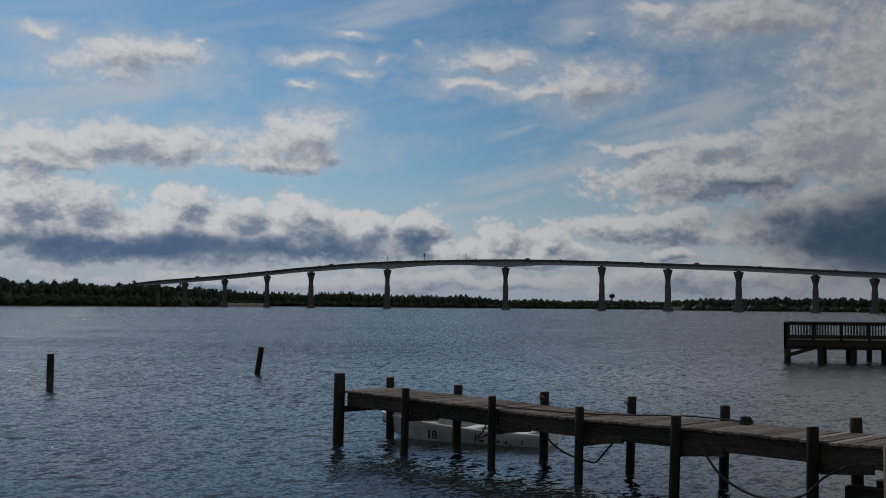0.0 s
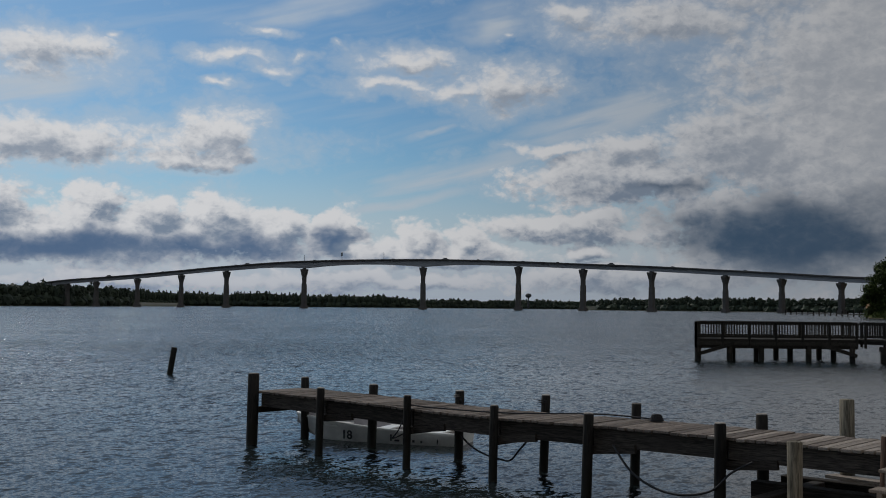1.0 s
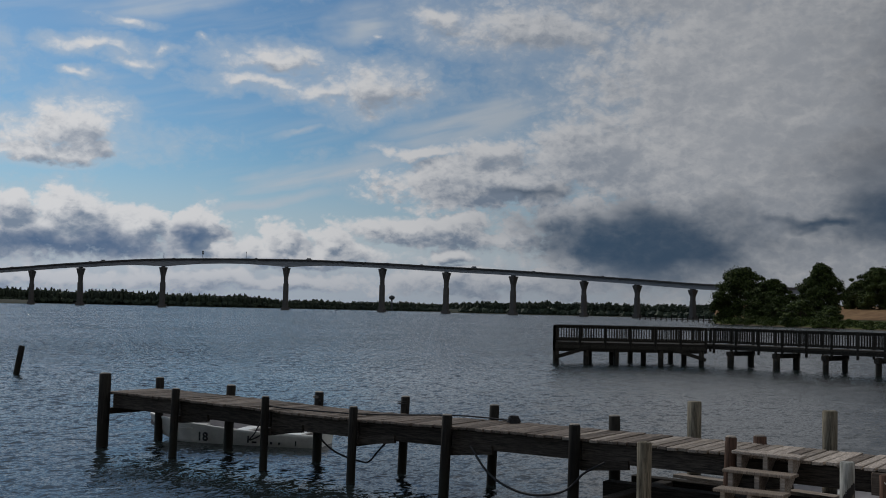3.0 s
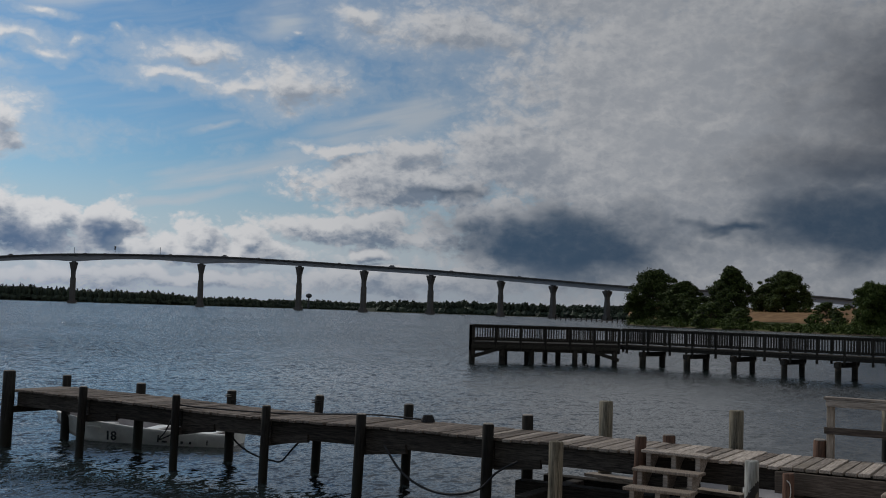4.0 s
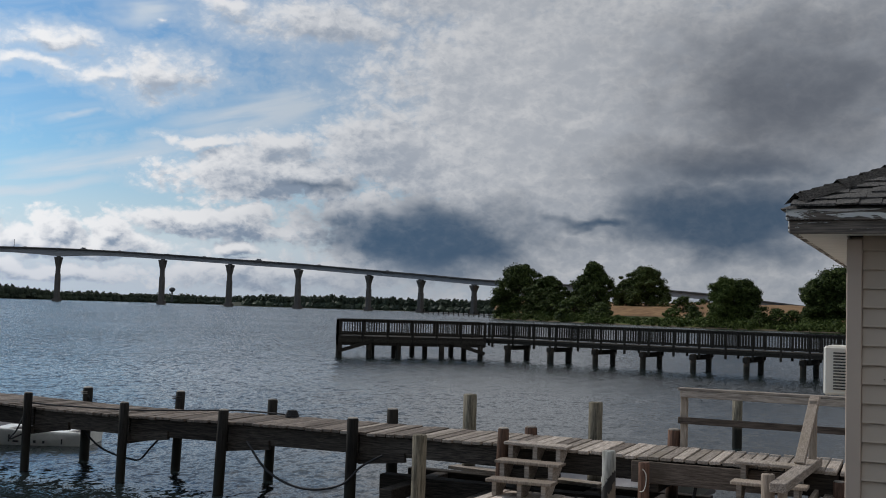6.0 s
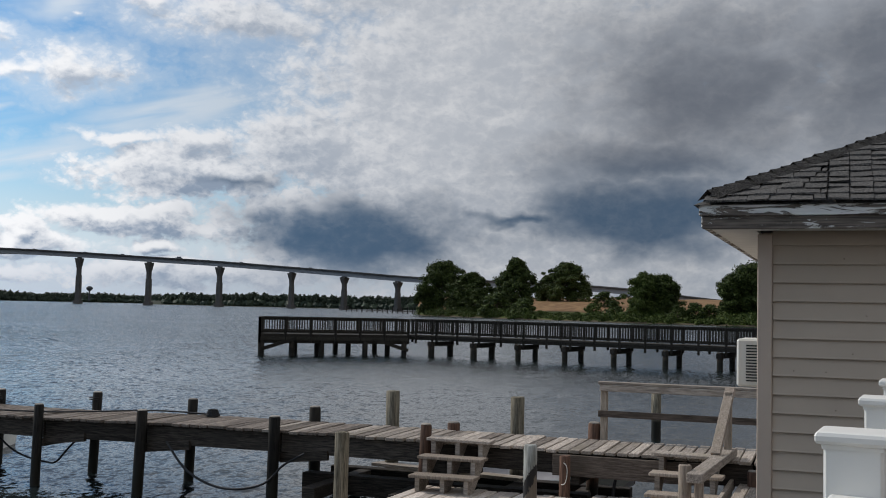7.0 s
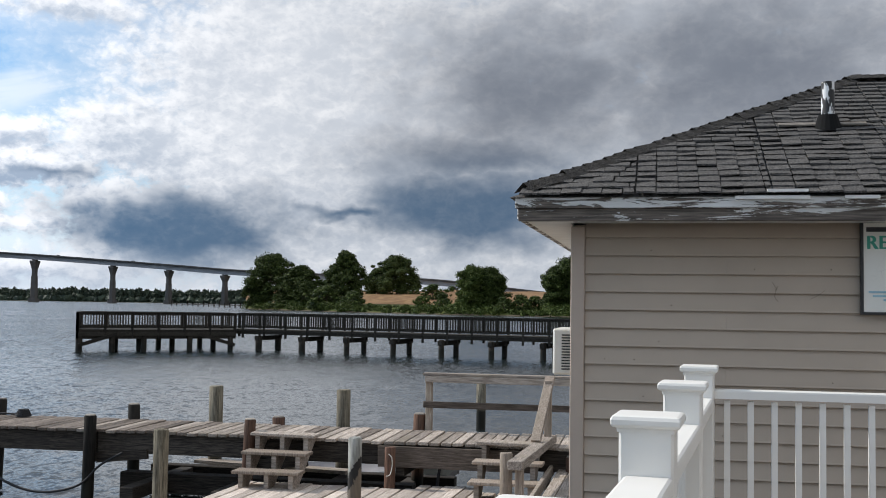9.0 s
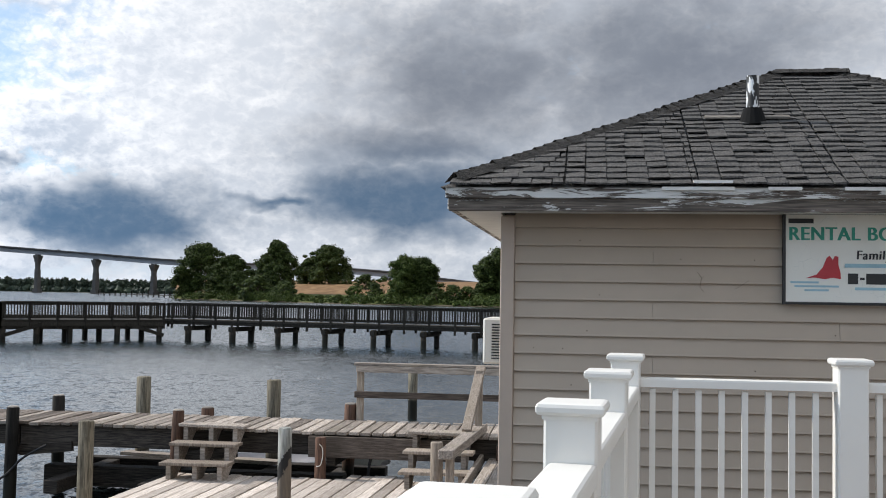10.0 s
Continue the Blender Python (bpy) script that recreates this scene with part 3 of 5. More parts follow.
# ---- the high bridge ----
# azimuth and distance of each pier, height of the deck over it
PIERS = [
    (-65.03, 1270, 18.5), (-63.79, 1250, 24.5), (-62.48, 1232, 28.5), (-61.1, 1215, 31), (-59.09, 1195, 34.5), (-56.91, 1175, 39), (-54.62, 1155, 43.5), (-50.59, 1125, 49),
    (-44.3, 1090, 50.7), (-39.23, 1058, 48), (-35.82, 1035, 45), (-32.26, 1008, 41.8), (-28.53, 978, 37.4), (-25.76, 952, 34), (-22.92, 925, 30.3),
    (-20.2, 900, 27.8), (-17.0, 872, 26), (-13.6, 850, 24), (-10.87, 835, 21.3), (-8.0, 825, 16.6), (-5.0, 820, 12.5), (-1.0, 815, 10.0),
]
bridge = thing("bridge", "long grey concrete girder bridge on tall flared piers", "bridge", kind="")


def deck_line(steps=6):
    """Points along the road: place and girder depth, deeper over the two main piers."""
    out = []
    pts = [polar(a, r, z) for a, r, z in PIERS]
    pts.insert(0, polar(-68.5, 1310, 8.0))
    for i in range(len(pts) - 1):
        p0, p1, p2, p3 = pts[max(i - 1, 0)], pts[i], pts[i + 1], pts[min(i + 2, len(pts) - 1)]
        for k in range(steps):
            t = k / steps
            p = 0.5 * (2 * p1 + (p2 - p0) * t + (2 * p0 - 5 * p1 + 4 * p2 - p3) * t * t + (3 * p1 - p0 - 3 * p2 + p3) * t**3)
            d = 3.6 if i > 6 else 3.0
            near = min(abs(i + t - 8), abs(i + t - 9))
            if 7 <= i <= 9:
                d += 2.8 * max(0.0, 1 - near / 0.45) ** 1.5
            out.append((p, d))
    out.append((pts[-1], 3.4))
    return out


def ribbon(line, offsets):
    """A bar swept along the road; offsets: corners as (across, function of the girder's depth)."""
    bm, loops = bmesh.new(), []
    for i, (p, d) in enumerate(line):
        way = (line[min(i + 1, len(line) - 1)][0] - line[max(i - 1, 0)][0]).normalized()
        side = Vector((way.y, -way.x, 0)).normalized()
        loops.append([bm.verts.new(p + side * o + Vector((0, 0, f(d)))) for o, f in offsets])
    n = len(offsets)
    for a, b in zip(loops, loops[1:]):
        for i in range(n):
            bm.faces.new((a[i], a[(i + 1) % n], b[(i + 1) % n], b[i]))
    bm.faces.new(loops[0]), bm.faces.new(loops[-1])
    bmesh.ops.recalc_face_normals(bm, faces=bm.faces)
    return bm


LINE = deck_line()
part("girder", ribbon(LINE, [(-3.6, lambda d: -1.4), (3.6, lambda d: -1.4), (3.6, lambda d: -1.2 - d), (-3.6, lambda d: -1.2 - d)]), M_GIRDER, bridge)
part("deck_slab", ribbon(LINE, [(-5.4, lambda d: -0.7), (5.4, lambda d: -0.7), (5.4, lambda d: -1.4), (-5.4, lambda d: -1.4)]), M_ASPHALT, bridge)
for o in (-5.3, 5.3):
    part("parapet", ribbon(LINE, [(o - 0.15, lambda d: 0.15), (o + 0.15, lambda d: 0.15), (o + 0.25, lambda d: -0.75), (o - 0.25, lambda d: -0.75)]), M_CONCRETE, bridge)
for i, (a, r, z) in enumerate(PIERS):
    p, d = LINE[(i + 1) * 6]
    way = (LINE[min((i + 1) * 6 + 1, len(LINE) - 1)][0] - LINE[(i + 1) * 6 - 1][0]).normalized()
    turn = math.atan2(way.y, way.x)
    pier = part("pier", bmesh.new(), M_CONCRETE, bridge)
    bm, top = bmesh.new(), z - 1.2 - d - 0.8
    k = 0.85 if 5 < i < 12 else 0.68
    prof = [(4.2 * k, 4.6, -2.0), (4.2 * k, 4.6, 0.0), (4.1 * k, 4.6, 3.0), (2.7 * k, 3.4, 3.01), (2.45 * k, 3.2, top * 0.62), (2.0 * k, 3.0, top * 0.62 + 0.1), (2.0 * k, 3.2, top * 0.78), (3.3 * k, 5.2, top - 1.6), (3.5 * k, 5.4, top - 1.5), (3.5 * k, 5.4, top)]
    loops = []
    for hx, hy, h in prof:
        if i < 2:
            hx *= 0.8
        c = 0.6
        ring = [(-hx + c, -hy), (hx - c, -hy), (hx, -hy + c), (hx, hy - c), (hx - c, hy), (-hx + c, hy), (-hx, hy - c), (-hx, -hy + c)]
        loops.append([bm.verts.new(Matrix.Rotation(turn, 3, "Z") @ Vector((x, y * 0.9, h))) for x, y in ring])
    for la, lb in zip(loops, loops[1:]):
        for j in range(8):
            bm.faces.new((la[j], la[(j + 1) % 8], lb[(j + 1) % 8], lb[j]))
    bm.faces.new(loops[-1])
    for s in (-2.6, 2.6):
        box(bm, -0.9, 0.9, s - 0.9, s + 0.9, top - 0.1, top + 1.0, Matrix.Rotation(turn, 4, "Z"))
    bm.to_mesh(pier.data)
    bm.free()
    pier.location = (p.x, p.y, 0)


def far_car(bm, length=4.6, tall=1.5):
    box(bm, -length / 2, length / 2, -0.9, 0.9, 0.3, tall * 0.6, bevel=0.12)
    box(bm, -length * 0.28, length * 0.3, -0.8, 0.8, tall * 0.58, tall, bevel=0.2)
    for x in (-length * 0.3, length * 0.3):
        for y in (-0.9, 0.9):
            bmesh.ops.create_cone(bm, cap_ends=True, segments=10, radius1=0.33, radius2=0.33, depth=0.22, matrix=pose(x, y, 0.33, 90))


bm = bmesh.new()
far_car(bm)
car_mesh = mesh_of("far_car", bm, M_CAR)
bm = bmesh.new()
far_car(bm, 6.5, 2.6)
van_mesh = mesh_of("far_van", bm, M_CAR)
for n, s in enumerate((4.3, 5.6, 6.2, 7.15, 7.3, 8.1, 8.25, 8.75, 9.2, 9.55, 10.05, 10.6, 11.4, 12.3, 13.3)):
    j = int(s * 6)
    p, q = LINE[j][0], LINE[j + 1][0]
    p = p.lerp(q, s * 6 - j)
    way = (q - LINE[j][0]).normalized()
    side = Vector((way.y, -way.x, 0)) * (2.6 if n % 2 else -2.6)
    car = part("car", van_mesh if n % 4 == 0 else car_mesh, M_CAR, None, "", at=Matrix.LocRotScale(p + side + Vector((0, 0, -0.7)), way.to_track_quat("X", "Z"), None))
    tagged(car, "dark vehicle crossing the bridge, far off", "car", "vehicles on the bridge")
for s, tall, board in ((8.1, 7, 0), (8.46, 6.5, 1), (8.82, 8, 0)):
    p = LINE[int(s * 6)][0]
    mast = thing("bridge_mast", "thin dark mast on the bridge parapet", "mast", Matrix.Translation(p + Vector((0, 0, -0.7))), "masts on the bridge")
    part("pole", boxed(-0.15, 0.15, -0.15, 0.15, 0, tall), M_STEEL, mast)
    if board:
        part("signal_box", boxed(-1.2, 1.2, -0.3, 0.3, tall - 1.6, tall + 2.2, bevel=0.2), M_STEEL, mast)

# water tower on the far shore
tower = thing("water_tower", "dark rounded water tower above the far woods", "water tower", Matrix.Translation(polar(-38.7, 2200, 3)))
bm = bmesh.new()
bmesh.ops.create_uvsphere(bm, u_segments=20, v_segments=10, radius=6.2, matrix=Matrix.LocRotScale((0, 0, 24), None, (1, 1, 0.75)))
part("tank", bm, M_TANK, tower, smooth=True)
bm = bmesh.new()
bmesh.ops.create_cone(bm, cap_ends=True, segments=14, radius1=1.9, radius2=1.5, depth=22, matrix=Matrix.Translation((0, 0, 10.5)))
part("stem", bm, M_TANK, tower)


# ---- trees ----
def leaf_cloud(centres, count, size, seed):
    """Small leaf sprays, scattered round many centres."""
    rng = np.random.default_rng(seed)
    pts, c = [], np.array(centres)
    pick = rng.integers(0, len(c), count)
    d = rng.normal(size=(count, 3))
    d /= np.linalg.norm(d, axis=1, keepdims=True)
    at = c[pick, :3] + d * (c[pick, 3] * (0.35 + 0.95 * rng.random(count)))[:, None] * (1, 1, 0.8)
    u = rng.normal(size=(count, 3))
    u /= np.linalg.norm(u, axis=1, keepdims=True)
    v = np.cross(u, d + 0.4 * rng.normal(size=(count, 3)))
    v /= np.linalg.norm(v, axis=1, keepdims=True)
    s = (size * (0.6 + 0.8 * rng.random(count)))[:, None]
    pts = np.stack([at - u * s, at + v * s * 0.6, at + u * s, at - v * s * 0.6], 1).reshape(-1, 3)
    return pts, np.arange(count * 4).reshape(-1, 4)


def tree_model(name, h, w, seed, leaf=M_LEAF, bare=0.1, leaves=46000):
    """Trunk, limbs and crown of a broad-leaved tree, h high and w wide."""
    rng = random.Random(seed)
    bm = bmesh.new()

    def limb(a, b, r0, r1):
        q = (b - a).to_track_quat("Z", "Y")
        la = [bm.verts.new(a + q @ Vector((r0 * math.cos(t), r0 * math.sin(t), 0))) for t in (0, 1.26, 2.51, 3.77, 5.03)]
        lb = [bm.verts.new(b + q @ Vector((r1 * math.cos(t), r1 * math.sin(t), 0))) for t in (0, 1.26, 2.51, 3.77, 5.03)]
        for i in range(5):
            bm.faces.new((la[i], la[(i + 1) % 5], lb[(i + 1) % 5], lb[i]))

    fork = Vector((rng.uniform(-0.5, 0.5), rng.uniform(-0.5, 0.5), h * 0.38))
    limb(Vector((0, 0, -0.6)), fork, 0.035 * h, 0.022 * h)
    limb(fork, Vector((fork.x * 1.5, fork.y, h * 0.8)), 0.022 * h, 0.006 * h)
    centres = []
    for k in range(190):
        a, lift = rng.uniform(0, 6.283), (k + rng.random()) / 190
        z = h * (bare + (0.93 - bare) * lift)
        belly = math.sin(math.pi * min(1, 0.25 + 0.72 * lift)) ** 0.55
        size = w * rng.uniform(0.04, 0.12)
        rad = max(0.0, w / 2 * belly * (0.85 + 0.85 * noise.noise(Vector((math.cos(a) * 1.5, math.sin(a) * 1.5, lift * 3.4 + seed)))) * 1.12 - size * 0.6) * rng.uniform(0.3, 1.0) ** 0.5
        c = Vector((rad * math.cos(a), rad * math.sin(a), min(z, h - size * 0.8)))
        centres.append((*c, size))
        if k % 8 == 0:
            limb(fork.lerp(Vector((fork.x, fork.y, h * 0.75)), rng.random()), c, 0.009 * h, 0.003 * h)
    pts, quads = leaf_cloud(centres, leaves, h * 0.0155, seed)
    ball = bmesh.new()
    for c in centres:
        clump(ball, c[:3], c[3] * 0.5, rng)
    base = len(pts)
    ball.verts.index_update()
    inner = [tuple(v.index + base for v in f.verts) for f in ball.faces]
    pts = pts.tolist() + [v.co[:] for v in ball.verts]
    ball.free()
    crown = bpy.data.meshes.new(name + "_crown")
    crown.from_pydata(pts, [], [tuple(q) for q in quads.tolist()] + inner)
    crown.materials.append(leaf)
    return mesh_of(name + "_trunk", bm, M_BARK), crown


MODELS = {
    "oak": tree_model("oak", 1.0 * 18, 17, 11), "elm": tree_model("elm", 18, 13, 23, bare=0.05), "maple": tree_model("maple", 18, 15, 31, bare=0.05),
    "willow": tree_model("willow", 18, 17, 47, M_LEAF_LIGHT, bare=0.02), "bush": tree_model("bush", 18, 26, 53, bare=0.0, leaves=11000), "thicket": tree_model("thicket", 18, 30, 61, M_LEAF_LIGHT, bare=0.0, leaves=11000),
}


def ground_at(az, r):
    inland = r - blend(EAST_SHORE, az)
    return blend([(-4, -0.5), (0, 0.1), (4, 0.9), (12, 1.7), (35, 2.4), (50, 3.0), (120, 6.8), (220, 9.6)], inland)


def plant(kind, az, inland, h, label, category="tree", turn=0.0, wide=1.0):
    r = blend(EAST_SHORE, az) + inland
    name = "shrub" if category == "shrub" else "tree"
    trunk, crown = MODELS[kind]
    k = h / 18
    ob = thing(name, label, category, Matrix.LocRotScale(polar(az, r, ground_at(az, r) - 0.1), Euler((0, 0, turn)), (k * wide * 1.15, k * wide * 1.15, k)), "trees and shrubs on the river bank")
    part("trunk", trunk, M_BARK, ob)
    part("crown", crown, M_LEAF, ob)
    return ob


plant("oak", -20.55, 22, 19.8, "tall dark green oak on the wooded point", turn=1.0, wide=0.95)
plant("maple", -21.3, 8, 9.0, "low dark green tree at the water's edge", turn=2.2)
plant("elm", -19.0, 20, 15.0, "rounded green tree beside the tall oak", turn=0.3, wide=1.3)
plant("elm", -18.6, 12, 9.0, "small green tree on the bank", turn=4.3, wide=1.2)
plant("elm", -16.6, 30, 19.6, "tall narrow dark tree at the field edge", turn=2.9, wide=0.86)
plant("bush", -17.6, 8, 8.0, "spreading green shrub on the bank", "shrub", 1.0)
plant("bush", -16.2, 8, 6.0, "green thicket below the tall tree", "shrub", 2.0)
plant("oak", -13.9, 130, 16.8, "broad dark oak behind the crop field", turn=4.0, wide=1.08)
plant("elm", -14.9, 132, 11.5, "dark tree beside the broad oak", turn=5.0, wide=1.35)
plant("bush", -12.0, 80, 6.0, "dark hedge shrub by the field", "shrub", 0.4)
plant("willow", -9.9, 10, 13.2, "bright green leafy tree on the bank", turn=0.8, wide=0.9)
plant("maple", -9.0, 14, 12.6, "full green tree on the bank", turn=3.3, wide=0.95)
plant("thicket", -12.6, 6, 4.6, "pale green shrub at the waterside", "shrub", 1.6, 0.7)
plant("bush", -11.5, 10, 5.0, "dark shrub below the field", "shrub", 5.0, 0.8)
plant("bush", -7.3, 8, 5.0, "dense green shrub at the waterside", "shrub", 2.5, 0.9)
plant("thicket", -6.6, 14, 4.2, "pale shrub on the bank", "shrub", 0.2, 0.8)
plant("maple", -5.3, 12, 13.0, "green tree near the boathouse end of the bank", turn=1.9)
plant("oak", -4.3, 16, 16.0, "tall green tree on the bank", turn=0.5)
plant("elm", -2.6, 14, 14.0, "green leafy tree on the bank", turn=2.5, wide=1.2)
for az, k, h in ((-20.2, "bush", 5), (-18.0, "bush", 4), (-15.3, "thicket", 2.2), (-14.3, "thicket", 1.8), (-13.4, "thicket", 2.0), (-10.6, "thicket", 3), (-8.2, "bush", 4.5), (-5.9, "thicket", 3)):
    plant(k, az, 5, h, "low green scrub at the waterside", "shrub", az, 0.9)

for az, h in ((-14.4, 4.5), (-13.6, 3.6), (-13.0, 4.2), (-15.3, 4.0)):
    plant("bush", az, 126, h, "dark hedge shrub under the broad oak", "shrub", az * 3, 0.8)

# tangled scrub along the foot of the bank
rng = random.Random(77)
spots = []
for i in range(420):
    az = rng.uniform(-21.9, -1.0)
    tall = 1.0 if -16.0 < az < -12.8 or -7.6 < az < -6.0 else 2.2
    inland = rng.uniform(-0.5, 11.0)
    size = tall * rng.uniform(0.35, 0.8)
    r = blend(EAST_SHORE, az) + inland
    spots.append((*polar(az, r, ground_at(az, r) + size * rng.uniform(0.2, 1.0)), size))
pts, quads = leaf_cloud(spots, 34000, 0.28, 78)
me = bpy.data.meshes.new("bank_scrub")
me.from_pydata(pts.tolist(), [], quads.tolist())
me.materials.append(M_LEAF_LIGHT)
tagged(new("bank_scrub", me), "tangled green scrub along the river bank", "scrub", kind="stuff")

# old jetty off the wooded point
jetty = thing("jetty", "row of old dark jetty posts with a low rail", "jetty")
for i in range(17):
    a, r = -25.6 + i * 0.27, 640 - 10 * i
    part("post", boxed(-0.25, 0.25, -0.25, 0.25, -0.5, 2.4 if i % 3 else 3.2), M_PIER, jetty, at=Matrix.Translation(polar(a, r)))
part("rail", beamed(polar(-25.6, 640, 1.1), polar(-21.3, 480, 1.1), 0.3, 0.35), M_PIER, jetty)


# ---- the public fishing pier ----
PIER_Z, RAIL_Z = 1.24, 2.2
pier_walk = thing("fishing_pier", "long dark timber fishing pier with railings and a wide end platform", "pier")


def railing(parent, a, b, post_gap=1.42, low_tail=0.5):
    """A timber railing from a to b: posts that pass the deck edge, two rails, a cap and balusters."""
    a, b = Vector(a), Vector(b)
    length, way = (b - a).length, (b - a).normalized()
    count = max(1, round(length / post_gap))
    rail = part("railing", beamed(a + Vector((0, 0, RAIL_Z - 0.02)), b + Vector((0, 0, RAIL_Z - 0.02)), 0.15, 0.045), M_PIER, parent)
    part("top_rail", beamed(a + Vector((0, 0, RAIL_Z - 0.11)), b + Vector((0, 0, RAIL_Z - 0.11)), 0.05, 0.1), M_PIER, rail)
    part("bottom_rail", beamed(a + Vector((0, 0, PIER_Z + 0.14)), b + Vector((0, 0, PIER_Z + 0.14)), 0.05, 0.1), M_PIER, rail)
    for i in range(count + 1):
        p = a.lerp(b, i / count)
        part("post", boxed(-0.06, 0.06, -0.06, 0.06, PIER_Z - low_tail, RAIL_Z - 0.04), M_PIER, rail, at=Matrix.Translation(p))
    bm = bmesh.new()
    n = int(length / 0.155)
    for i in range(n):
        p = a + way * (length * (i + 0.5) / n)
        m = Matrix.Translation(p) @ Matrix.Rotation(math.atan2(way.y, way.x), 4, "Z")
        box(bm, -0.022, 0.022, -0.05, -0.012, PIER_Z + 0.16, RAIL_Z - 0.06, m)
    tagged(part("railing_infill", bm, M_PIER, rail), kind="stuff")


A, B = Vector((-31.07, 53.82, 0)), Vector((-24.3, 59.5, 0))
along, back = (B - A).normalized(), polar(-27.5, 1.0)
DEEP = 3.9
C, D = B + back * DEEP, A + back * DEEP
bm = bmesh.new()
lo, hi = [bm.verts.new(p + Vector((0, 0, PIER_Z - 0.16))) for p in (A, B, C, D)], [bm.verts.new(p + Vector((0, 0, PIER_Z))) for p in (A, B, C, D)]
bm.faces.new(lo[::-1]), bm.faces.new(hi)
for i in range(4):
    bm.faces.new((lo[i], lo[(i + 1) % 4], hi[(i + 1) % 4], hi[i]))
part("platform_deck", bm, M_PIER, pier_walk)
WM = pose(-6.0, 57.4, 0, 0, 0, -10.8)  # the walkway's own axes
WALK_Y0, WALK_Y1, WALK_X0, WALK_X1 = 0.0, 2.0, -20.6, 50.0
part("walkway_deck", boxed(WALK_X0, WALK_X1, WALK_Y0, WALK_Y1, PIER_Z - 0.1, PIER_Z + 0.004), M_PIER, pier_walk, at=WM)
for y in (WALK_Y0 + 0.1, WALK_Y1 - 0.1):
    part("stringer", boxed(WALK_X0, WALK_X1, y - 0.06, y + 0.06, PIER_Z - 0.28, PIER_Z - 0.1), M_PIER, pier_walk, at=WM)
for p, q in ((A, B), (A, D), (D, C)):
    railing(pier_walk, p, q)
    part("stringer", beamed(p + Vector((0, 0, PIER_Z - 0.25)), q + Vector((0, 0, PIER_Z - 0.25)), 0.12, 0.2), M_PIER, pier_walk)
railing(pier_walk, WM @ Vector((-20.2, WALK_Y0 + 0.06, 0)), WM @ Vector((WALK_X1, WALK_Y0 + 0.06, 0)), 1.46)
railing(pier_walk, WM @ Vector((-20.2, WALK_Y1 - 0.06, 0)), WM @ Vector((WALK_X1, WALK_Y1 - 0.06, 0)), 1.46)
pile_meshes = [mesh_of("pier_pile", round_post(0.17, 0.16, -1.5, PIER_Z - 0.2, 70 + s, 10, 4), M_PIER_PILE) for s in range(4)]
tall_pile = mesh_of("pier_pile", round_post(0.19, 0.18, -1.5, PIER_Z + 0.02, 79, 10, 4), M_PIER_PILE)
spots = [A + along * s + back * d for d, row in ((0.15, (0.1, 1.85, 3.6, 6.2, 8.6)), (1.9, (2.0, 3.35, 5.25, 7.7)), (3.7, (4.5, 7.0))) for s in row]
for i, p in enumerate(spots):
    part("post", tall_pile if i == 0 else pile_meshes[i % 4], M_PIER_PILE, pier_walk, at=Matrix.Translation(p))
for d in (0.15, 1.9, 3.7):
    part("cross_beam", beamed(A + back * d + Vector((0, 0, PIER_Z - 0.43)), B + back * d + Vector((0, 0, PIER_Z - 0.43)), 0.14, 0.18), M_PIER, pier_walk)
part("brace", beamed(A + Vector((0, 0, 0.35)) - back * 0.1, A + along * 2.1 + Vector((0, 0, 1.0)) - back * 0.1, 0.08, 0.2), M_PIER, pier_walk)
part("brace", beamed(B + Vector((0, 0, 0.35)) - back * 0.1, B - along * 2.1 + Vector((0, 0, 1.0)) - back * 0.1, 0.08, 0.2), M_PIER, pier_walk)
for i in range(24):
    x = -17.52 + 2.92 * i
    for y in (WALK_Y0 - 0.1, WALK_Y1 + 0.1):
        part("post", mesh_of("pier_pile", round_post(0.2, 0.19, -1.5, PIER_Z - 0.32, 90 + i, 10, 4), M_PIER_PILE) if i < 2 else pile_meshes[i % 4], M_PIER_PILE, pier_walk, at=WM @ pose(x, y, -0.1))
    part("cap_beam", boxed(x - 0.13, x + 0.13, WALK_Y0 - 0.35, WALK_Y1 + 0.35, PIER_Z - 0.62, PIER_Z - 0.36), M_PIER, pier_walk, at=WM)


# ---- lone piles in the river ----
def lone_pile(x, y, top, r, label, mat, seed, lean=(0, 0)):
    ob = part("mooring_post", round_post(r * 1.04, r, -1.6, top, seed), mat, None, at=pose(x, y, 0, lean[0], lean[1], 0))
    return tagged(ob, label, "mooring post")


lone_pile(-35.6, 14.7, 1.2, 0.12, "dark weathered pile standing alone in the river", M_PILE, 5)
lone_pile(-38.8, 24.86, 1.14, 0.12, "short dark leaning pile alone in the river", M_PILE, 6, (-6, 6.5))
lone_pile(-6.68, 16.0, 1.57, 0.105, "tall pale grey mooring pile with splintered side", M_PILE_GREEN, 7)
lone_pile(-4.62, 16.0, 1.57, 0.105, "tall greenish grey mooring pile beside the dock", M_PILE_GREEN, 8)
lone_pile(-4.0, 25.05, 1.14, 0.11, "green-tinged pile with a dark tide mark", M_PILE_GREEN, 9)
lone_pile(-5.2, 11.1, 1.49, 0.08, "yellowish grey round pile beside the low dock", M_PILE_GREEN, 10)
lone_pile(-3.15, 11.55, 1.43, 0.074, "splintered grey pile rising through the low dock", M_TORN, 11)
lone_pile(-1.56, 12.0, 1.27, 0.07, "short grey pile rising beside the boarding steps", M_POST_WOOD, 12)


# ---- the old timber dock ----
DOCK_Z, Y0, Y1, X0, X1 = 1.1, 13.92, 15.2, -18.45, 4.5
lean = random.Random(12)
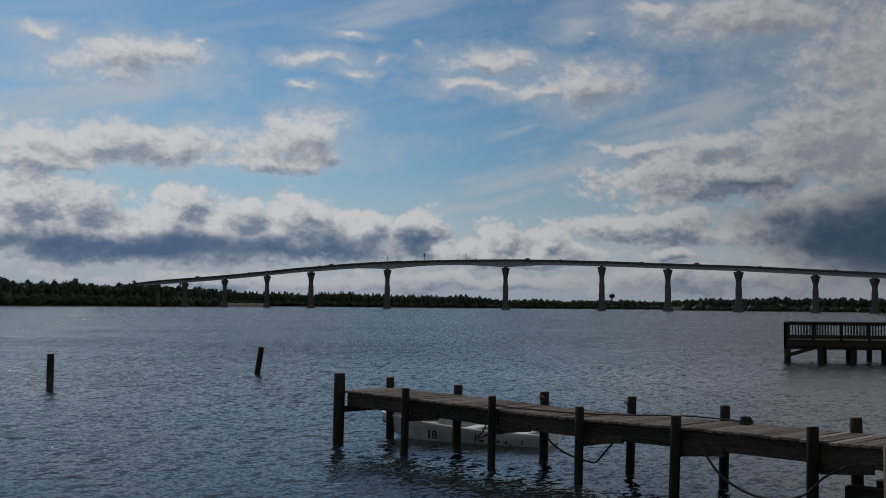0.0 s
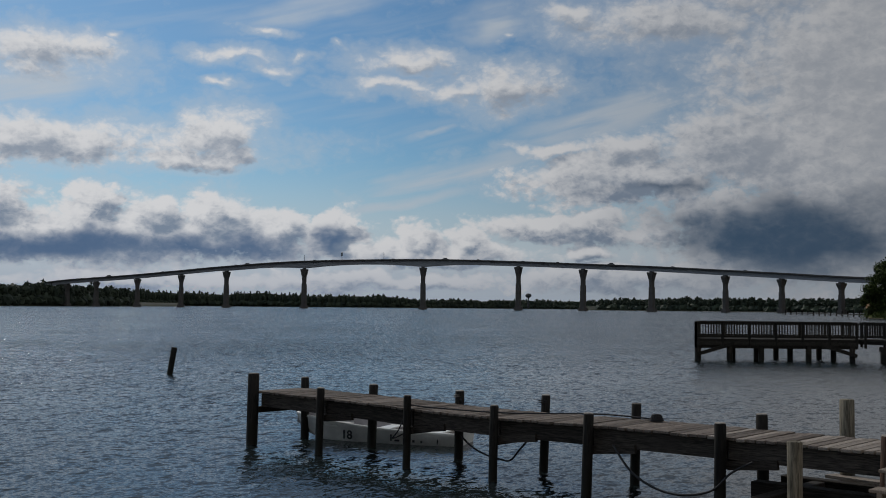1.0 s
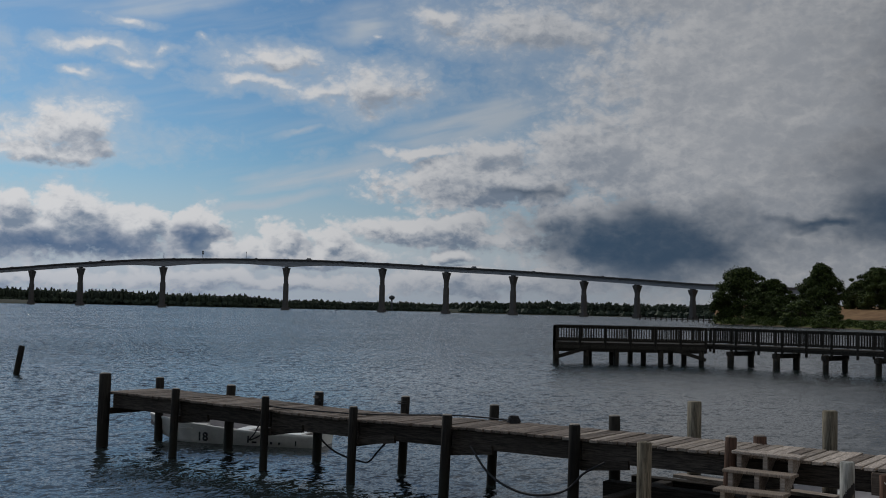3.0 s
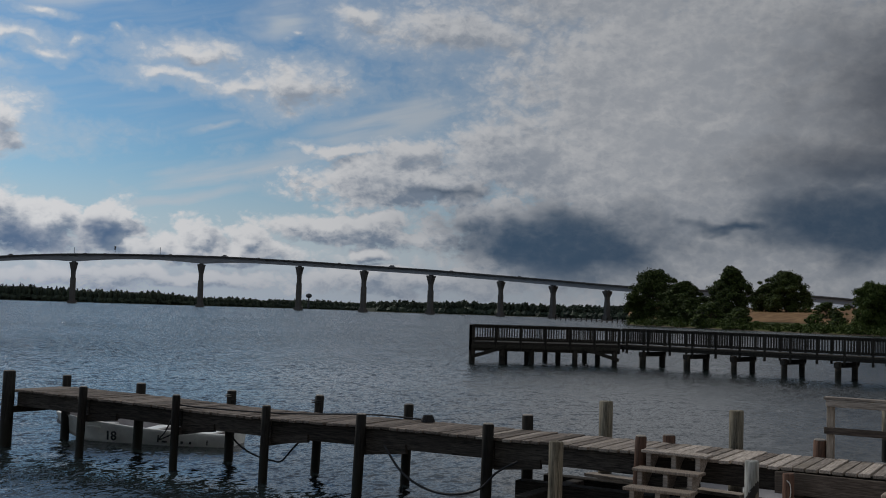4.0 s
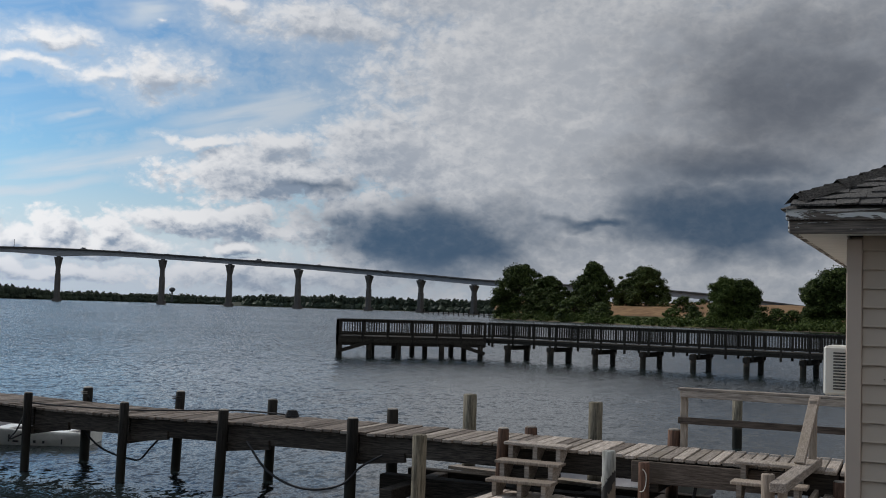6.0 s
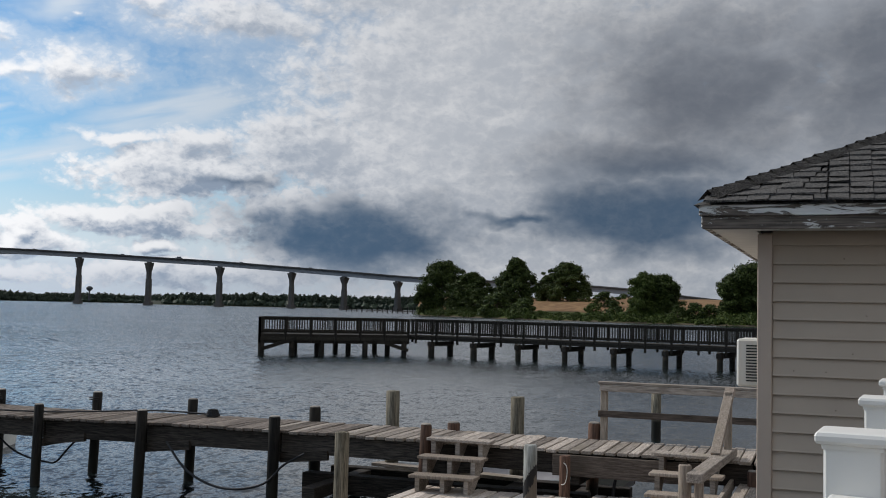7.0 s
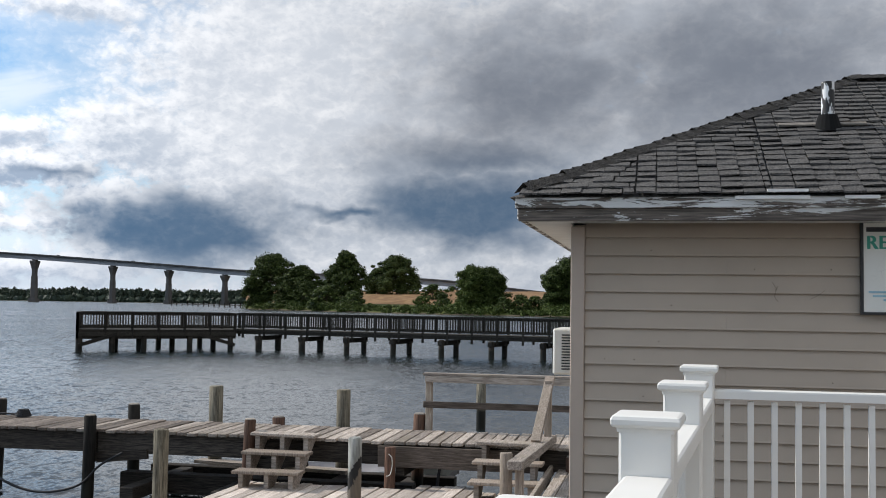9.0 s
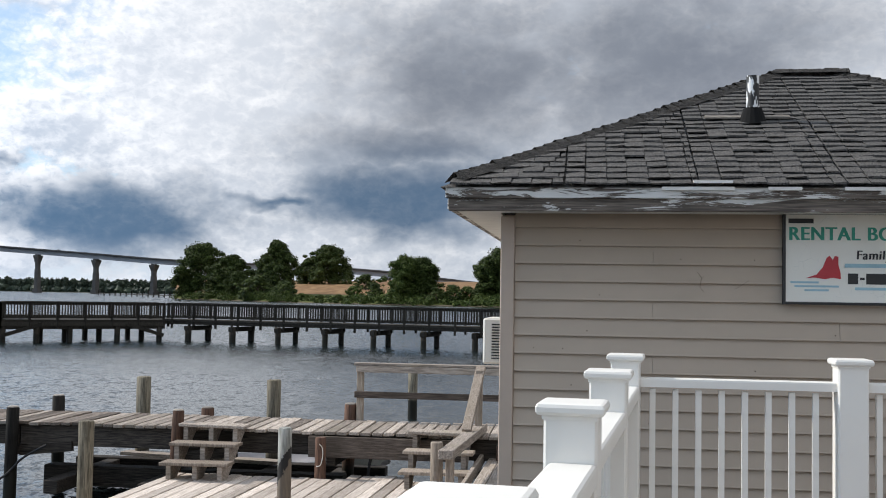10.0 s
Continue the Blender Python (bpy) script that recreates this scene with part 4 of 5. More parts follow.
dock = thing("dock", "old weathered timber dock on round piles with worn planks", "dock")


def sag(x):
    return -0.055 * math.exp(-((x + 12.6) / 2.6) ** 2)


for y in (Y0 + 0.09, (Y0 + Y1) / 2, Y1 - 0.09):
    edges = [-18.3, -16.2, -13.8, -11.75, -9.85, -7.55, -5.3, -3.25, -1.0, 1.5, 4.5]
    for a, b in zip(edges, edges[1:]):
        za, zb = DOCK_Z + sag(a) - 0.185, DOCK_Z + sag(b) - 0.185
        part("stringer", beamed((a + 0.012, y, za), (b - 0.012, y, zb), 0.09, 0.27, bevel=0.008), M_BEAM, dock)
part("fascia_board", boxed(-3.5, -1.45, Y0 - 0.085, Y0 - 0.03, DOCK_Z - 0.33, DOCK_Z - 0.06, bevel=0.006), M_FACE, dock, "greyed face board with weathered grain")
for n, (x, tf, tb) in enumerate([(-18.37, 1.47, 1.32), (-16.22, 1.29, 1.285), (-13.8, 1.295, 1.3), (-11.76, 1.255, 1.345), (-9.86, 1.265, 1.32), (-7.58, 1.296, 1.315), (-5.29, 1.32, 1.2), (-3.21, 1.02, 1.32), (-1.0, 1.0, 1.0), (1.6, 1.0, 1.0)]):
    for y, top, r in ((Y0 - 0.12, tf, 0.076), (Y1 + 0.1, tb, 0.085)):
        if n == 7 and y < Y0:
            continue
        rr = r * (1.42 if n == 0 and y < Y0 else 1.0) * (1 + 0.08 * math.sin(n * 5 + y))
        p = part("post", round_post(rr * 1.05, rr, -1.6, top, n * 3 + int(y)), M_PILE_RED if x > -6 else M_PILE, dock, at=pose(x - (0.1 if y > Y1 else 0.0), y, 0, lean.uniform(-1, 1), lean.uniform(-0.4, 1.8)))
        bm = bmesh.new()
        bmesh.ops.create_cone(bm, cap_ends=True, segments=14, radius1=rr * 0.93, radius2=rr * 0.8, depth=0.014, matrix=Matrix.Translation((0, 0, top + 0.006)))
        part("post_head", bm, M_PILE_CUT, p)
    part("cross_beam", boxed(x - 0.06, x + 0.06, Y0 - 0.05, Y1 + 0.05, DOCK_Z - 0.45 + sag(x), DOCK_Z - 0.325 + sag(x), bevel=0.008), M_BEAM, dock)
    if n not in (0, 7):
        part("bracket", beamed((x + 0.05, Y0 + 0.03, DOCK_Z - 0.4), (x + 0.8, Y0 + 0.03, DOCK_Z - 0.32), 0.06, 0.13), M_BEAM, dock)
rng = random.Random(4)
plank_meshes = []
for k in range(6):
    bm = boxed(-0.066, 0.066, -0.67, 0.67, -0.022, 0.022, bevel=0.006)
    for v in bm.verts:
        v.co.x += 0.006 * noise.noise(v.co * 3 + Vector((k * 7, 0, 0)))
        v.co.z += 0.006 * noise.noise(v.co * 1.3 + Vector((0, k * 7, 0)))
    plank_meshes.append(mesh_of("plank", bm, M_PLANK))
old_planks = []
for me in plank_meshes:
    old = me.copy()
    old.materials[0] = M_PLANK_OLD
    old_planks.append(old)
x, n = X0, 0
while x < X1:
    wide = rng.uniform(0.94, 1.1)
    part("plank", (old_planks if x < -5.8 + rng.gauss(0, 1.6) else plank_meshes)[n % 6], M_PLANK, dock, at=Matrix.LocRotScale((x, (Y0 + Y1) / 2 + rng.uniform(-0.025, 0.025), DOCK_Z - 0.022 + sag(x) + rng.uniform(-0.006, 0.006)), Euler((rng.uniform(-0.004, 0.004), rng.uniform(-0.03, 0.03), rng.uniform(-0.012, 0.012) + 0.02)), (wide, 1, 1)))
    x += 0.145 * wide + 0.006
    n += 1
cleat = thing("rope_coil", "small dark coil of line lying on the dock", "rope", pose(-9.35, 15.0, DOCK_Z))
bm = bmesh.new()
for k in range(4):
    a = [Vector(((0.1 - 0.012 * k) * math.cos(t * 0.4), (0.1 - 0.012 * k) * math.sin(t * 0.4), 0.02 + 0.025 * k)) for t in range(17)]
    for p, q in zip(a, a[1:]):
        beam(bm, p, q, 0.03, 0.03)
part("coil", bm, M_ROPE, cleat)

# mooring lines
rope("mooring_line", [(-13.3, 14.4, 0.9), (-13.0, 14.3, 0.68), (-12.72, 14.3, 0.47), (-12.4, 14.3, 0.35), (-12.0, 14.3, 0.29), (-11.71, 14.2, 0.32), (-11.42, 14.1, 0.54), (-11.07, 14.05, 0.85)], 0.016, M_ROPE, "black mooring line slung between dock piles")
rope("mooring_line", [(-9.4, 13.85, 0.82), (-9.0, 13.7, 0.5), (-8.55, 13.6, 0.32), (-8.1, 13.6, 0.26), (-7.65, 13.68, 0.36), (-7.4, 13.78, 0.62), (-7.1, 13.85, 0.8)], 0.018, M_ROPE, "black mooring line hanging low between dock piles")
rope("mooring_line", [(-13.8, 13.83, 1.13), (-13.2, 14.0, 1.1), (-12.0, 14.5, 1.07), (-10.5, 15.0, 1.13), (-9.5, 15.1, 1.12)], 0.014, M_ROPE, "black line lying along the dock planks")
rope("mooring_line", [(-13.85, 13.78, 0.9), (-14.0, 13.78, 0.65), (-14.15, 13.8, 0.5), (-14.1, 14.2, 0.62)], 0.013, M_ROPE, "short black line hanging by a pile")
rope("mooring_line", [(-13.8, 15.2, 1.15), (-13.78, 15.24, 1.12), (-13.9, 15.4, 0.9), (-14.4, 15.8, 0.55)], 0.014, M_ROPE, "black bow line tied round a dock pile")

# turns of line round the heads of the far piles
for px, height, mat, label in ((-13.9, 1.17, M_PILE_CUT, "pale line wound round a dock pile"), (-11.86, 1.2, M_ROPE, "black line wound round a dock pile")):
    turns = [(px + 0.094 * math.cos(k * 0.7), Y1 + 0.1 + 0.094 * math.sin(k * 0.7), height + 0.0035 * k) for k in range(22)]
    rope("line_wrap", turns, 0.01, mat, label)


# ---- skiffs ----
def skiff(x, y, turn, length, beam_w, label, number):
    """An open skiff: lofted hull with a raked bow, inside, gunwale, thwarts and number."""
    boat = thing("skiff", label, "boat", pose(x, y, 0, 1.0, -1.5, turn))
    sections, outer, inner = 12, [], []
    for i in range(sections + 1):
        s = i / sections
        half = beam_w / 2 * (0.86 + 0.14 * math.sin(math.pi * min(1, s * 1.5))) * (1 - max(0, (s - 0.5) / 0.5) ** 2.6 * 0.82)
        sheer, keel = 0.3 + 0.2 * s**2.5, -0.1 + 0.28 * max(0, (s - 0.7) / 0.3) ** 2
        px = length * (s - 0.5)
        rake = 0.0 if s < 0.9 else (s - 0.9) * 3.0
        outer.append([(px - rake * 0.6, 0, keel), (px - rake * 0.4, half * 0.66, keel + 0.03), (px - rake * 0.2, half * 0.86, keel + 0.14), (px, half, sheer - 0.05), (px, half + 0.025, sheer), (px, half - 0.05, sheer + 0.012)])
        inner.append([(px, half - 0.05, sheer + 0.012), (px, half - 0.08, sheer - 0.08), (px, max(0.02, half * 0.7), max(keel + 0.1, 0.08)), (px, 0, max(keel + 0.09, 0.07))])

    def loft(rows, cap):
        bm = bmesh.new()
        for side in (1, -1):
            vs = [[bm.verts.new((a, b * side, c)) for a, b, c in row] for row in rows]
            for r, q in zip(vs, vs[1:]):
                for i in range(len(r) - 1):
                    bm.faces.new((r[i], r[i + 1], q[i + 1], q[i]) if side > 0 else (r[i], q[i], q[i + 1], r[i + 1])).smooth = True
        bmesh.ops.remove_doubles(bm, verts=bm.verts, dist=0.004)
        bmesh.ops.holes_fill(bm, edges=[e for e in bm.edges if e.is_boundary and all(abs(v.co.x + length / 2) < 0.01 for v in e.verts)], sides=0)
        if cap:
            ring = rows[0]
            vs = [bm.verts.new((a, b, c)) for a, b, c in ring] + [bm.verts.new((a, -b, c)) for a, b, c in ring[::-1][:-1]]
            bm.faces.new(vs)
            ring = rows[-1]
            vs = [bm.verts.new((a, b, c)) for a, b, c in ring] + [bm.verts.new((a, -b, c)) for a, b, c in ring[::-1][:-1]]
            bm.faces.new(vs)
        bmesh.ops.recalc_face_normals(bm, faces=bm.faces)
        return bm

    hull = part("hull", loft(outer, True), M_HULL if number else M_HULL_SHADED, boat)
    part("inside", loft(inner, False), M_HULL_IN, boat)
    for px in (-length * 0.36, -length * 0.05, length * 0.24):
        part("thwart", boxed(px - 0.14, px + 0.14, -beam_w * 0.42, beam_w * 0.42, 0.26, 0.3, bevel=0.008), M_HULL if number else M_HULL_SHADED, boat)
    if number:
        text = bpy.data.curves.new("hull_number", "FONT")
        text.body, text.size, text.extrude, text.align_x = number, 0.25, 0.002, "CENTER"
        text.offset = 0.008
        ob = new("hull_number", text)
        me = bpy.data.meshes.new_from_object(ob)
        bpy.data.objects.remove(ob)
        me.materials.append(M_BLACK)
        part("hull_number", me, M_BLACK, boat, "black painted hull number", at=pose(length * 0.13, beam_w * 0.5 - 0.008, 0.06, 97, 0, 178))
        for k, (w, h) in enumerate(((0.025, 0.14), (0.1, 0.035), (0.0, 0.0), (0.05, 0.05), (0.04, 0.05), (0.0, 0.0), (0.02, 0.1))):
            if w:
                part("hull_marking", boxed(-0.5 - k * 0.17, -0.5 - k * 0.17 + w, beam_w * 0.5 - 0.02, beam_w * 0.5 + 0.006, 0.08, 0.08 + h), M_BLACK, boat, "faded dark lettering stroke")
    else:
        for k, w in enumerate((0.03, 0.08, 0.08, 0.0, 0.03, 0.03)):
            if w:
                part("letter_bar", boxed(k * 0.13 - 0.6, k * 0.13 - 0.6 + w, -beam_w * 0.5 - 0.012, -beam_w * 0.5 - 0.004, 0.16, 0.27), M_BLACK, boat)
    return boat


skiff(-17.08, 16.26, 206.0, 3.9, 1.35, "small white open skiff moored beyond the dock", "18")
skiff(-4.6, 16.35, 4.0, 3.4, 1.5, "worn white skiff with dark lettering behind the dock, dock shade put into its grey", "")


# ---- low dock and boarding steps ----
LOW_Z = 0.55
low = thing("low_dock", "low floating dock of pale bleached planks", "dock")
rng = random.Random(9)
low_planks = []
for k in range(4):
    bm = boxed(-0.07, 0.07, -3.05, 3.05, -0.02, 0.02, bevel=0.006)
    low_planks.append(mesh_of("plank", bm, M_PLANK_PALE))
x, n = -5.22, 0
while x < -0.5:
    short = rng.uniform(-0.05, 0.05) + (0.32 if -3.0 < x < -2.3 else 0)
    part("plank", low_planks[n % 4], M_PLANK_PALE, low, at=pose(x, 10.55 + short, LOW_Z - 0.02 + rng.uniform(-0.004, 0.004), 0, rng.uniform(-1, 1), -2.0 + rng.uniform(-0.25, 0.25)))
    x += 0.15
    n += 1
for y in (8.0, 10.5, 13.2):
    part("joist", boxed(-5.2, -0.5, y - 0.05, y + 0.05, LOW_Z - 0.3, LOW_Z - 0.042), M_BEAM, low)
for px, py in ((-5.15, 8.0), (-5.05, 13.3), (-0.6, 8.0), (-0.6, 13.2), (-2.9, 13.2)):
    part("leg", round_post(0.09, 0.09, -1.5, LOW_Z - 0.3, 33, 10, 3), M_PILE, low, at=pose(px, py, 0))
part("edge_beam", boxed(-7.5, -3.2, 14.55, 14.8, 0.14, 0.42, bevel=0.01), M_BEAM, low)
part("edge_beam", boxed(-7.5, -2.8, 15.5, 15.7, 0.1, 0.4, bevel=0.01), M_BEAM, low)
for px in (-6.9, -5.6, -4.4, -3.4):
    part("cross_tie", boxed(px - 0.1, px + 0.1, 13.6, 15.5, 0.2, 0.38, bevel=0.01), M_BEAM, low)
part("edge_beam", beamed((-6.9, 15.9, 0.42), (-4.3, 15.3, 0.45), 0.25, 0.05), M_PALE_BEAM, low)
lone = part("dock_post", round_post(0.074, 0.071, LOW_Z - 0.6, 1.06, 44), M_PILE_RED, None, at=pose(-3.28, 13.62, 0))
tagged(lone, "short reddish brown post with a wire loop on the low dock", "post")
rope("wire_loop", [(0.0, -0.078, 0.98), (0.04, -0.07, 0.93), (0.045, -0.07, 0.82), (0.02, -0.078, 0.72), (-0.03, -0.078, 0.7)], 0.006, M_AC, "", parent=lone)
rope("hose", [(-2.72, 14.0, 0.98), (-2.7, 13.98, 0.8), (-2.74, 14.0, 0.5), (-2.76, 14.02, -0.3)], 0.02, M_ROPE, "black hose hanging from the dock into the water", "hose")
walk_side = thing("side_walkway", "narrow weathered board walkway beside the boathouse", "walkway")
for k in range(5):
    part("plank", boxed(-0.068, 0.068, -3.4, 3.4, -0.02, 0.02, bevel=0.006), M_PLANK, walk_side, at=pose(-1.1 + 0.145 * k, 10.6, 0.8))
for y in (7.6, 10.5, 13.6):
    part("joist", boxed(-1.16, -0.42, y - 0.05, y + 0.05, 0.6, 0.776), M_BEAM, walk_side)
    part("leg", round_post(0.08, 0.08, -1.5, 0.6, 35, 10, 3), M_PILE, walk_side, at=pose(-0.9, y, 0))


def boarding_steps(x0, x1, y_low, label, centre=True):
    steps = thing("boarding_steps", label, "steps", pose((x0 + x1) / 2, y_low + 0.45, LOW_Z), "boarding steps")
    half = (x1 - x0) / 2
    for k in range(3):
        part("tread", boxed(-half, half, -0.48 + 0.3 * k, -0.2 + 0.3 * k, 0.18 + 0.2 * k, 0.22 + 0.2 * k, bevel=0.007), M_POST_WOOD if k < 2 else M_PLANK, steps, at=pose(0, 0, 0, 0, 0.6 * (k - 1)))
    xs = (-half + 0.1, 0.0, half - 0.12) if centre else (-half + 0.1, half - 0.12)
    for sx in xs:
        bm = bmesh.new()
        prof = [(-0.42, 0.0), (-0.2, 0.0), (0.5, 0.55), (0.5, 0.578), (0.14, 0.578), (0.14, 0.38), (-0.16, 0.38), (-0.16, 0.18), (-0.42, 0.18)]
        a, b = [bm.verts.new((sx - 0.03, y, z)) for y, z in prof], [bm.verts.new((sx + 0.03, y, z)) for y, z in prof]
        bm.faces.new(a), bm.faces.new(b[::-1])
        for i in range(len(prof)):
            bm.faces.new((a[i], b[i], b[(i + 1) % len(prof)], a[(i + 1) % len(prof)]))
        bmesh.ops.recalc_face_normals(bm, faces=bm.faces)
        part("side_board", bm, M_PALE_BEAM, steps)
    return steps


boarding_steps(-5.17, -4.29, 13.03, "short weathered timber steps up to the dock")
second = boarding_steps(-2.17, -1.3, 13.03, "weathered timber steps with a plank handrail", False)
part("handrail_base", beamed((0.31, -1.75, 0.62), (0.43, 0.75, 0.62), 0.17, 0.1, bevel=0.008), M_PLANK, second, "thick pale timber along the steps")
part("handrail_post", beamed((0.34, -1.62, 0.0), (0.34, -1.62, 0.57), 0.09, 0.09, bevel=0.006), M_POST_WOOD, second)
part("handrail_post", beamed((0.42, 0.55, 0.0), (0.42, 0.55, 1.38), 0.09, 0.09, bevel=0.006), M_POST_WOOD, second)
part("brace", beamed((0.34, -0.1, 0.68), (0.44, 0.62, 1.42), 0.12, 0.05, bevel=0.006), M_POST_WOOD, second, "slanting plank brace")
part("lower_rail", beamed((0.39, -1.6, 0.1), (0.48, 0.62, 0.26), 0.05, 0.13, bevel=0.006), M_PALE_BEAM, second)

# handrail along the far edge of the dock
fence = thing("dock_handrail", "greyed two-rail timber handrail on the dock", "handrail", pose(-3.16, 15.25, DOCK_Z))
for k, x in enumerate((0.03, 2.35, 4.6)):
    part("post", boxed(x - 0.045, x + 0.045, -0.045, 0.045, -0.3, 0.77, bevel=0.005), M_POST_WOOD, fence)
part("cap_rail", boxed(-0.05, 4.8, -0.08, 0.08, 0.772, 0.81, bevel=0.006), M_PALE_BEAM, fence)
part("top_rail", boxed(-0.02, 4.8, -0.085, -0.047, 0.68, 0.77, bevel=0.005), M_PALE_BEAM, fence)
part("mid_rail", boxed(-0.04, 4.8, -0.085, -0.047, 0.32, 0.41, bevel=0.005), M_FACE, fence)

# ---- boathouse ----
WX0, WX1, WY0, WY1, FLOOR, EAVE = -0.378, 3.42, 6.0, 9.25, 1.1, 3.32
house = thing("boathouse", "small taupe-sided boathouse with a worn shingled hip roof", "boathouse")
part("floor", boxed(WX0, WX1, WY0, WY1, FLOOR - 0.2, FLOOR), M_BEAM, house)
for px in (WX0 + 0.2, (WX0 + WX1) / 2, WX1 - 0.2):
    for py in (WY0 + 0.2, WY1 - 0.2):
        part("support_post", boxed(px - 0.1, px + 0.1, py - 0.1, py + 0.1, -1.6, FLOOR - 0.2), M_PILE, house)
wall = part("wall", boxed(WX0 + 0.02, WX1 - 0.02, WY0 + 0.02, WY0 + 0.12, FLOOR, EAVE), M_TRIM, house)
part("wall", boxed(WX0 + 0.02, WX1 - 0.02, WY1 - 0.12, WY1 - 0.02, FLOOR, EAVE), M_SIDING, house)
part("wall", boxed(WX0 + 0.02, WX0 + 0.12, WY0 + 0.12, WY1 - 0.12, FLOOR, EAVE), M_SIDING, house)
part("wall", boxed(WX1 - 0.12, WX1 - 0.02, WY0 + 0.12, WY1 - 0.12, FLOOR, EAVE), M_SIDING, house)
part("corner_trim", boxed(WX0, WX0 + 0.075, WY0 - 0.012, WY0 + 0.07, FLOOR - 0.1, EAVE - 0.01, bevel=0.004), M_TRIM, house)
part("corner_trim", boxed(WX1 - 0.075, WX1, WY0 - 0.012, WY0 + 0.07, FLOOR - 0.1, EAVE - 0.01, bevel=0.004), M_TRIM, house)
SID = 0.0962
z, k = 3.249, 0
while z > FLOOR - SID:
    edges = [WX0 + 0.076] + ([0.43] if k % 3 == 2 else [1.38] if k % 3 == 0 else [2.4]) + [WX1 - 0.076]
    for a, b in zip(edges, edges[1:]):
        bm = bmesh.new()
        prof = [(WY0 + 0.016, z + SID), (WY0 - 0.001, z + 0.012), (WY0 - 0.004, z + 0.003), (WY0 - 0.002, z), (WY0 + 0.018, z - 0.001), (WY0 + 0.019, z + SID)]
        va, vb = [bm.verts.new((a + 0.0008, y, h)) for y, h in prof], [bm.verts.new((b - 0.0008, y, h)) for y, h in prof]
        bm.faces.new(va), bm.faces.new(vb[::-1])
        for i in range(6):
            bm.faces.new((va[i], vb[i], vb[(i + 1) % 6], va[(i + 1) % 6]))
        bmesh.ops.recalc_face_normals(bm, faces=bm.faces)
        part("siding_board", bm, M_SIDING, wall)
    z -= SID
    k += 1
for cx, cz, pts in ((0.66, 2.99, ((0, 0.03), (0.02, 0.0), (0.012, -0.045), (0.03, -0.07))), (0.69, 3.0, ((0, 0), (-0.016, -0.03))), (0.88, 2.95, ((0.04, 0.03), (0.0, 0.0), (-0.03, -0.015)))):
    bm = bmesh.new()
    for (xa, za), (xb, zb) in zip(pts, pts[1:]):
        beam(bm, Vector((cx + xa, WY0 - 0.004, cz + za)), Vector((cx + xb, WY0 - 0.004, cz + zb)), 0.0014, 0.0014)
    part("crack", bm, M_BARK, wall)
rng = random.Random(5)
for k in range(16):
    bm = bmesh.new()
    bmesh.ops.create_cone(bm, cap_ends=True, segments=7, radius1=0.0032, radius2=0.003, depth=0.004, matrix=Matrix.Rotation(math.pi / 2, 4, "X"))
    part("nail_head", bm, M_BARK, wall, at=pose(rng.uniform(-0.25, 1.6), WY0 - 0.003, 3.249 - SID * rng.randrange(0, 12) + 0.03))
# roof
EX0, EX1, EY0, EY1, RZ, PITCH = -0.66, 3.70, 5.62, 9.62, 3.43, 0.478
SPAN = (EY1 - EY0) / 2
RIDGE_Z = RZ + SPAN * PITCH
bm = bmesh.new()
v = [bm.verts.new(p) for p in ((EX0, EY0, RZ), (EX1, EY0, RZ), (EX1, EY1, RZ), (EX0, EY1, RZ), (EX0 + SPAN, EY0 + SPAN, RIDGE_Z), (EX1 - SPAN, EY0 + SPAN, RIDGE_Z))]
for f in ((0, 1, 5, 4), (1, 2, 5), (2, 3, 4, 5), (3, 0, 4), (3, 2, 1, 0)):
    bm.faces.new([v[i] for i in f])
roof = part("roof", bm, M_SHINGLE, house)
part("soffit", boxed(EX0 + 0.04, EX1 - 0.04, EY0 + 0.05, WY0 - 0.014, EAVE + 0.006, EAVE + 0.02), M_SOFFIT, house)
part("soffit", boxed(EX0 + 0.04, WX0 - 0.004, WY0 - 0.013, EY1 - 0.04, EAVE + 0.006, EAVE + 0.02), M_SOFFIT, house)
part("soffit", boxed(WX1 + 0.004, EX1 - 0.04, WY0 - 0.013, EY1 - 0.04, EAVE + 0.006, EAVE + 0.02), M_SOFFIT, house)
front = part("fascia", boxed(0, EX1 - EX0 - 0.08, 0, 0.025, 0, 0.065, bevel=0.003), M_FASCIA_BARE, house, "grey timber fascia with flaking white paint", at=pose(EX0 + 0.04, EY0 + 0.035, 3.312))
part("fascia", boxed(0, EX1 - EX0 - 0.05, 0, 0.03, 0, 0.058, bevel=0.003), M_FASCIA, house, "grey timber fascia with flaking white paint", at=pose(EX0 + 0.025, EY0 + 0.016, 3.376))
part("fascia", boxed(0, 0.03, 0, EY1 - EY0 - 0.1, 0, 0.11, bevel=0.003), M_FASCIA, house, at=pose(EX0 + 0.03, EY0 + 0.07, 3.322))
for a, e in ((0.45, 0.8), (0.96, 1.12), (1.32, 2.1)):
    part("drip_edge", boxed(a, e, EY0 - 0.004, EY0 + 0.012, RZ - 0.014, RZ + 0.003), M_SOFFIT, house)
part("flashing", boxed(0.6, 0.79, EY0 - 0.03, EY0 + 0.08, RZ + 0.018, RZ + 0.032, Matrix.Translation((0, 0, 0))), M_WHITE, house, "bright metal flashing patch at the eave")
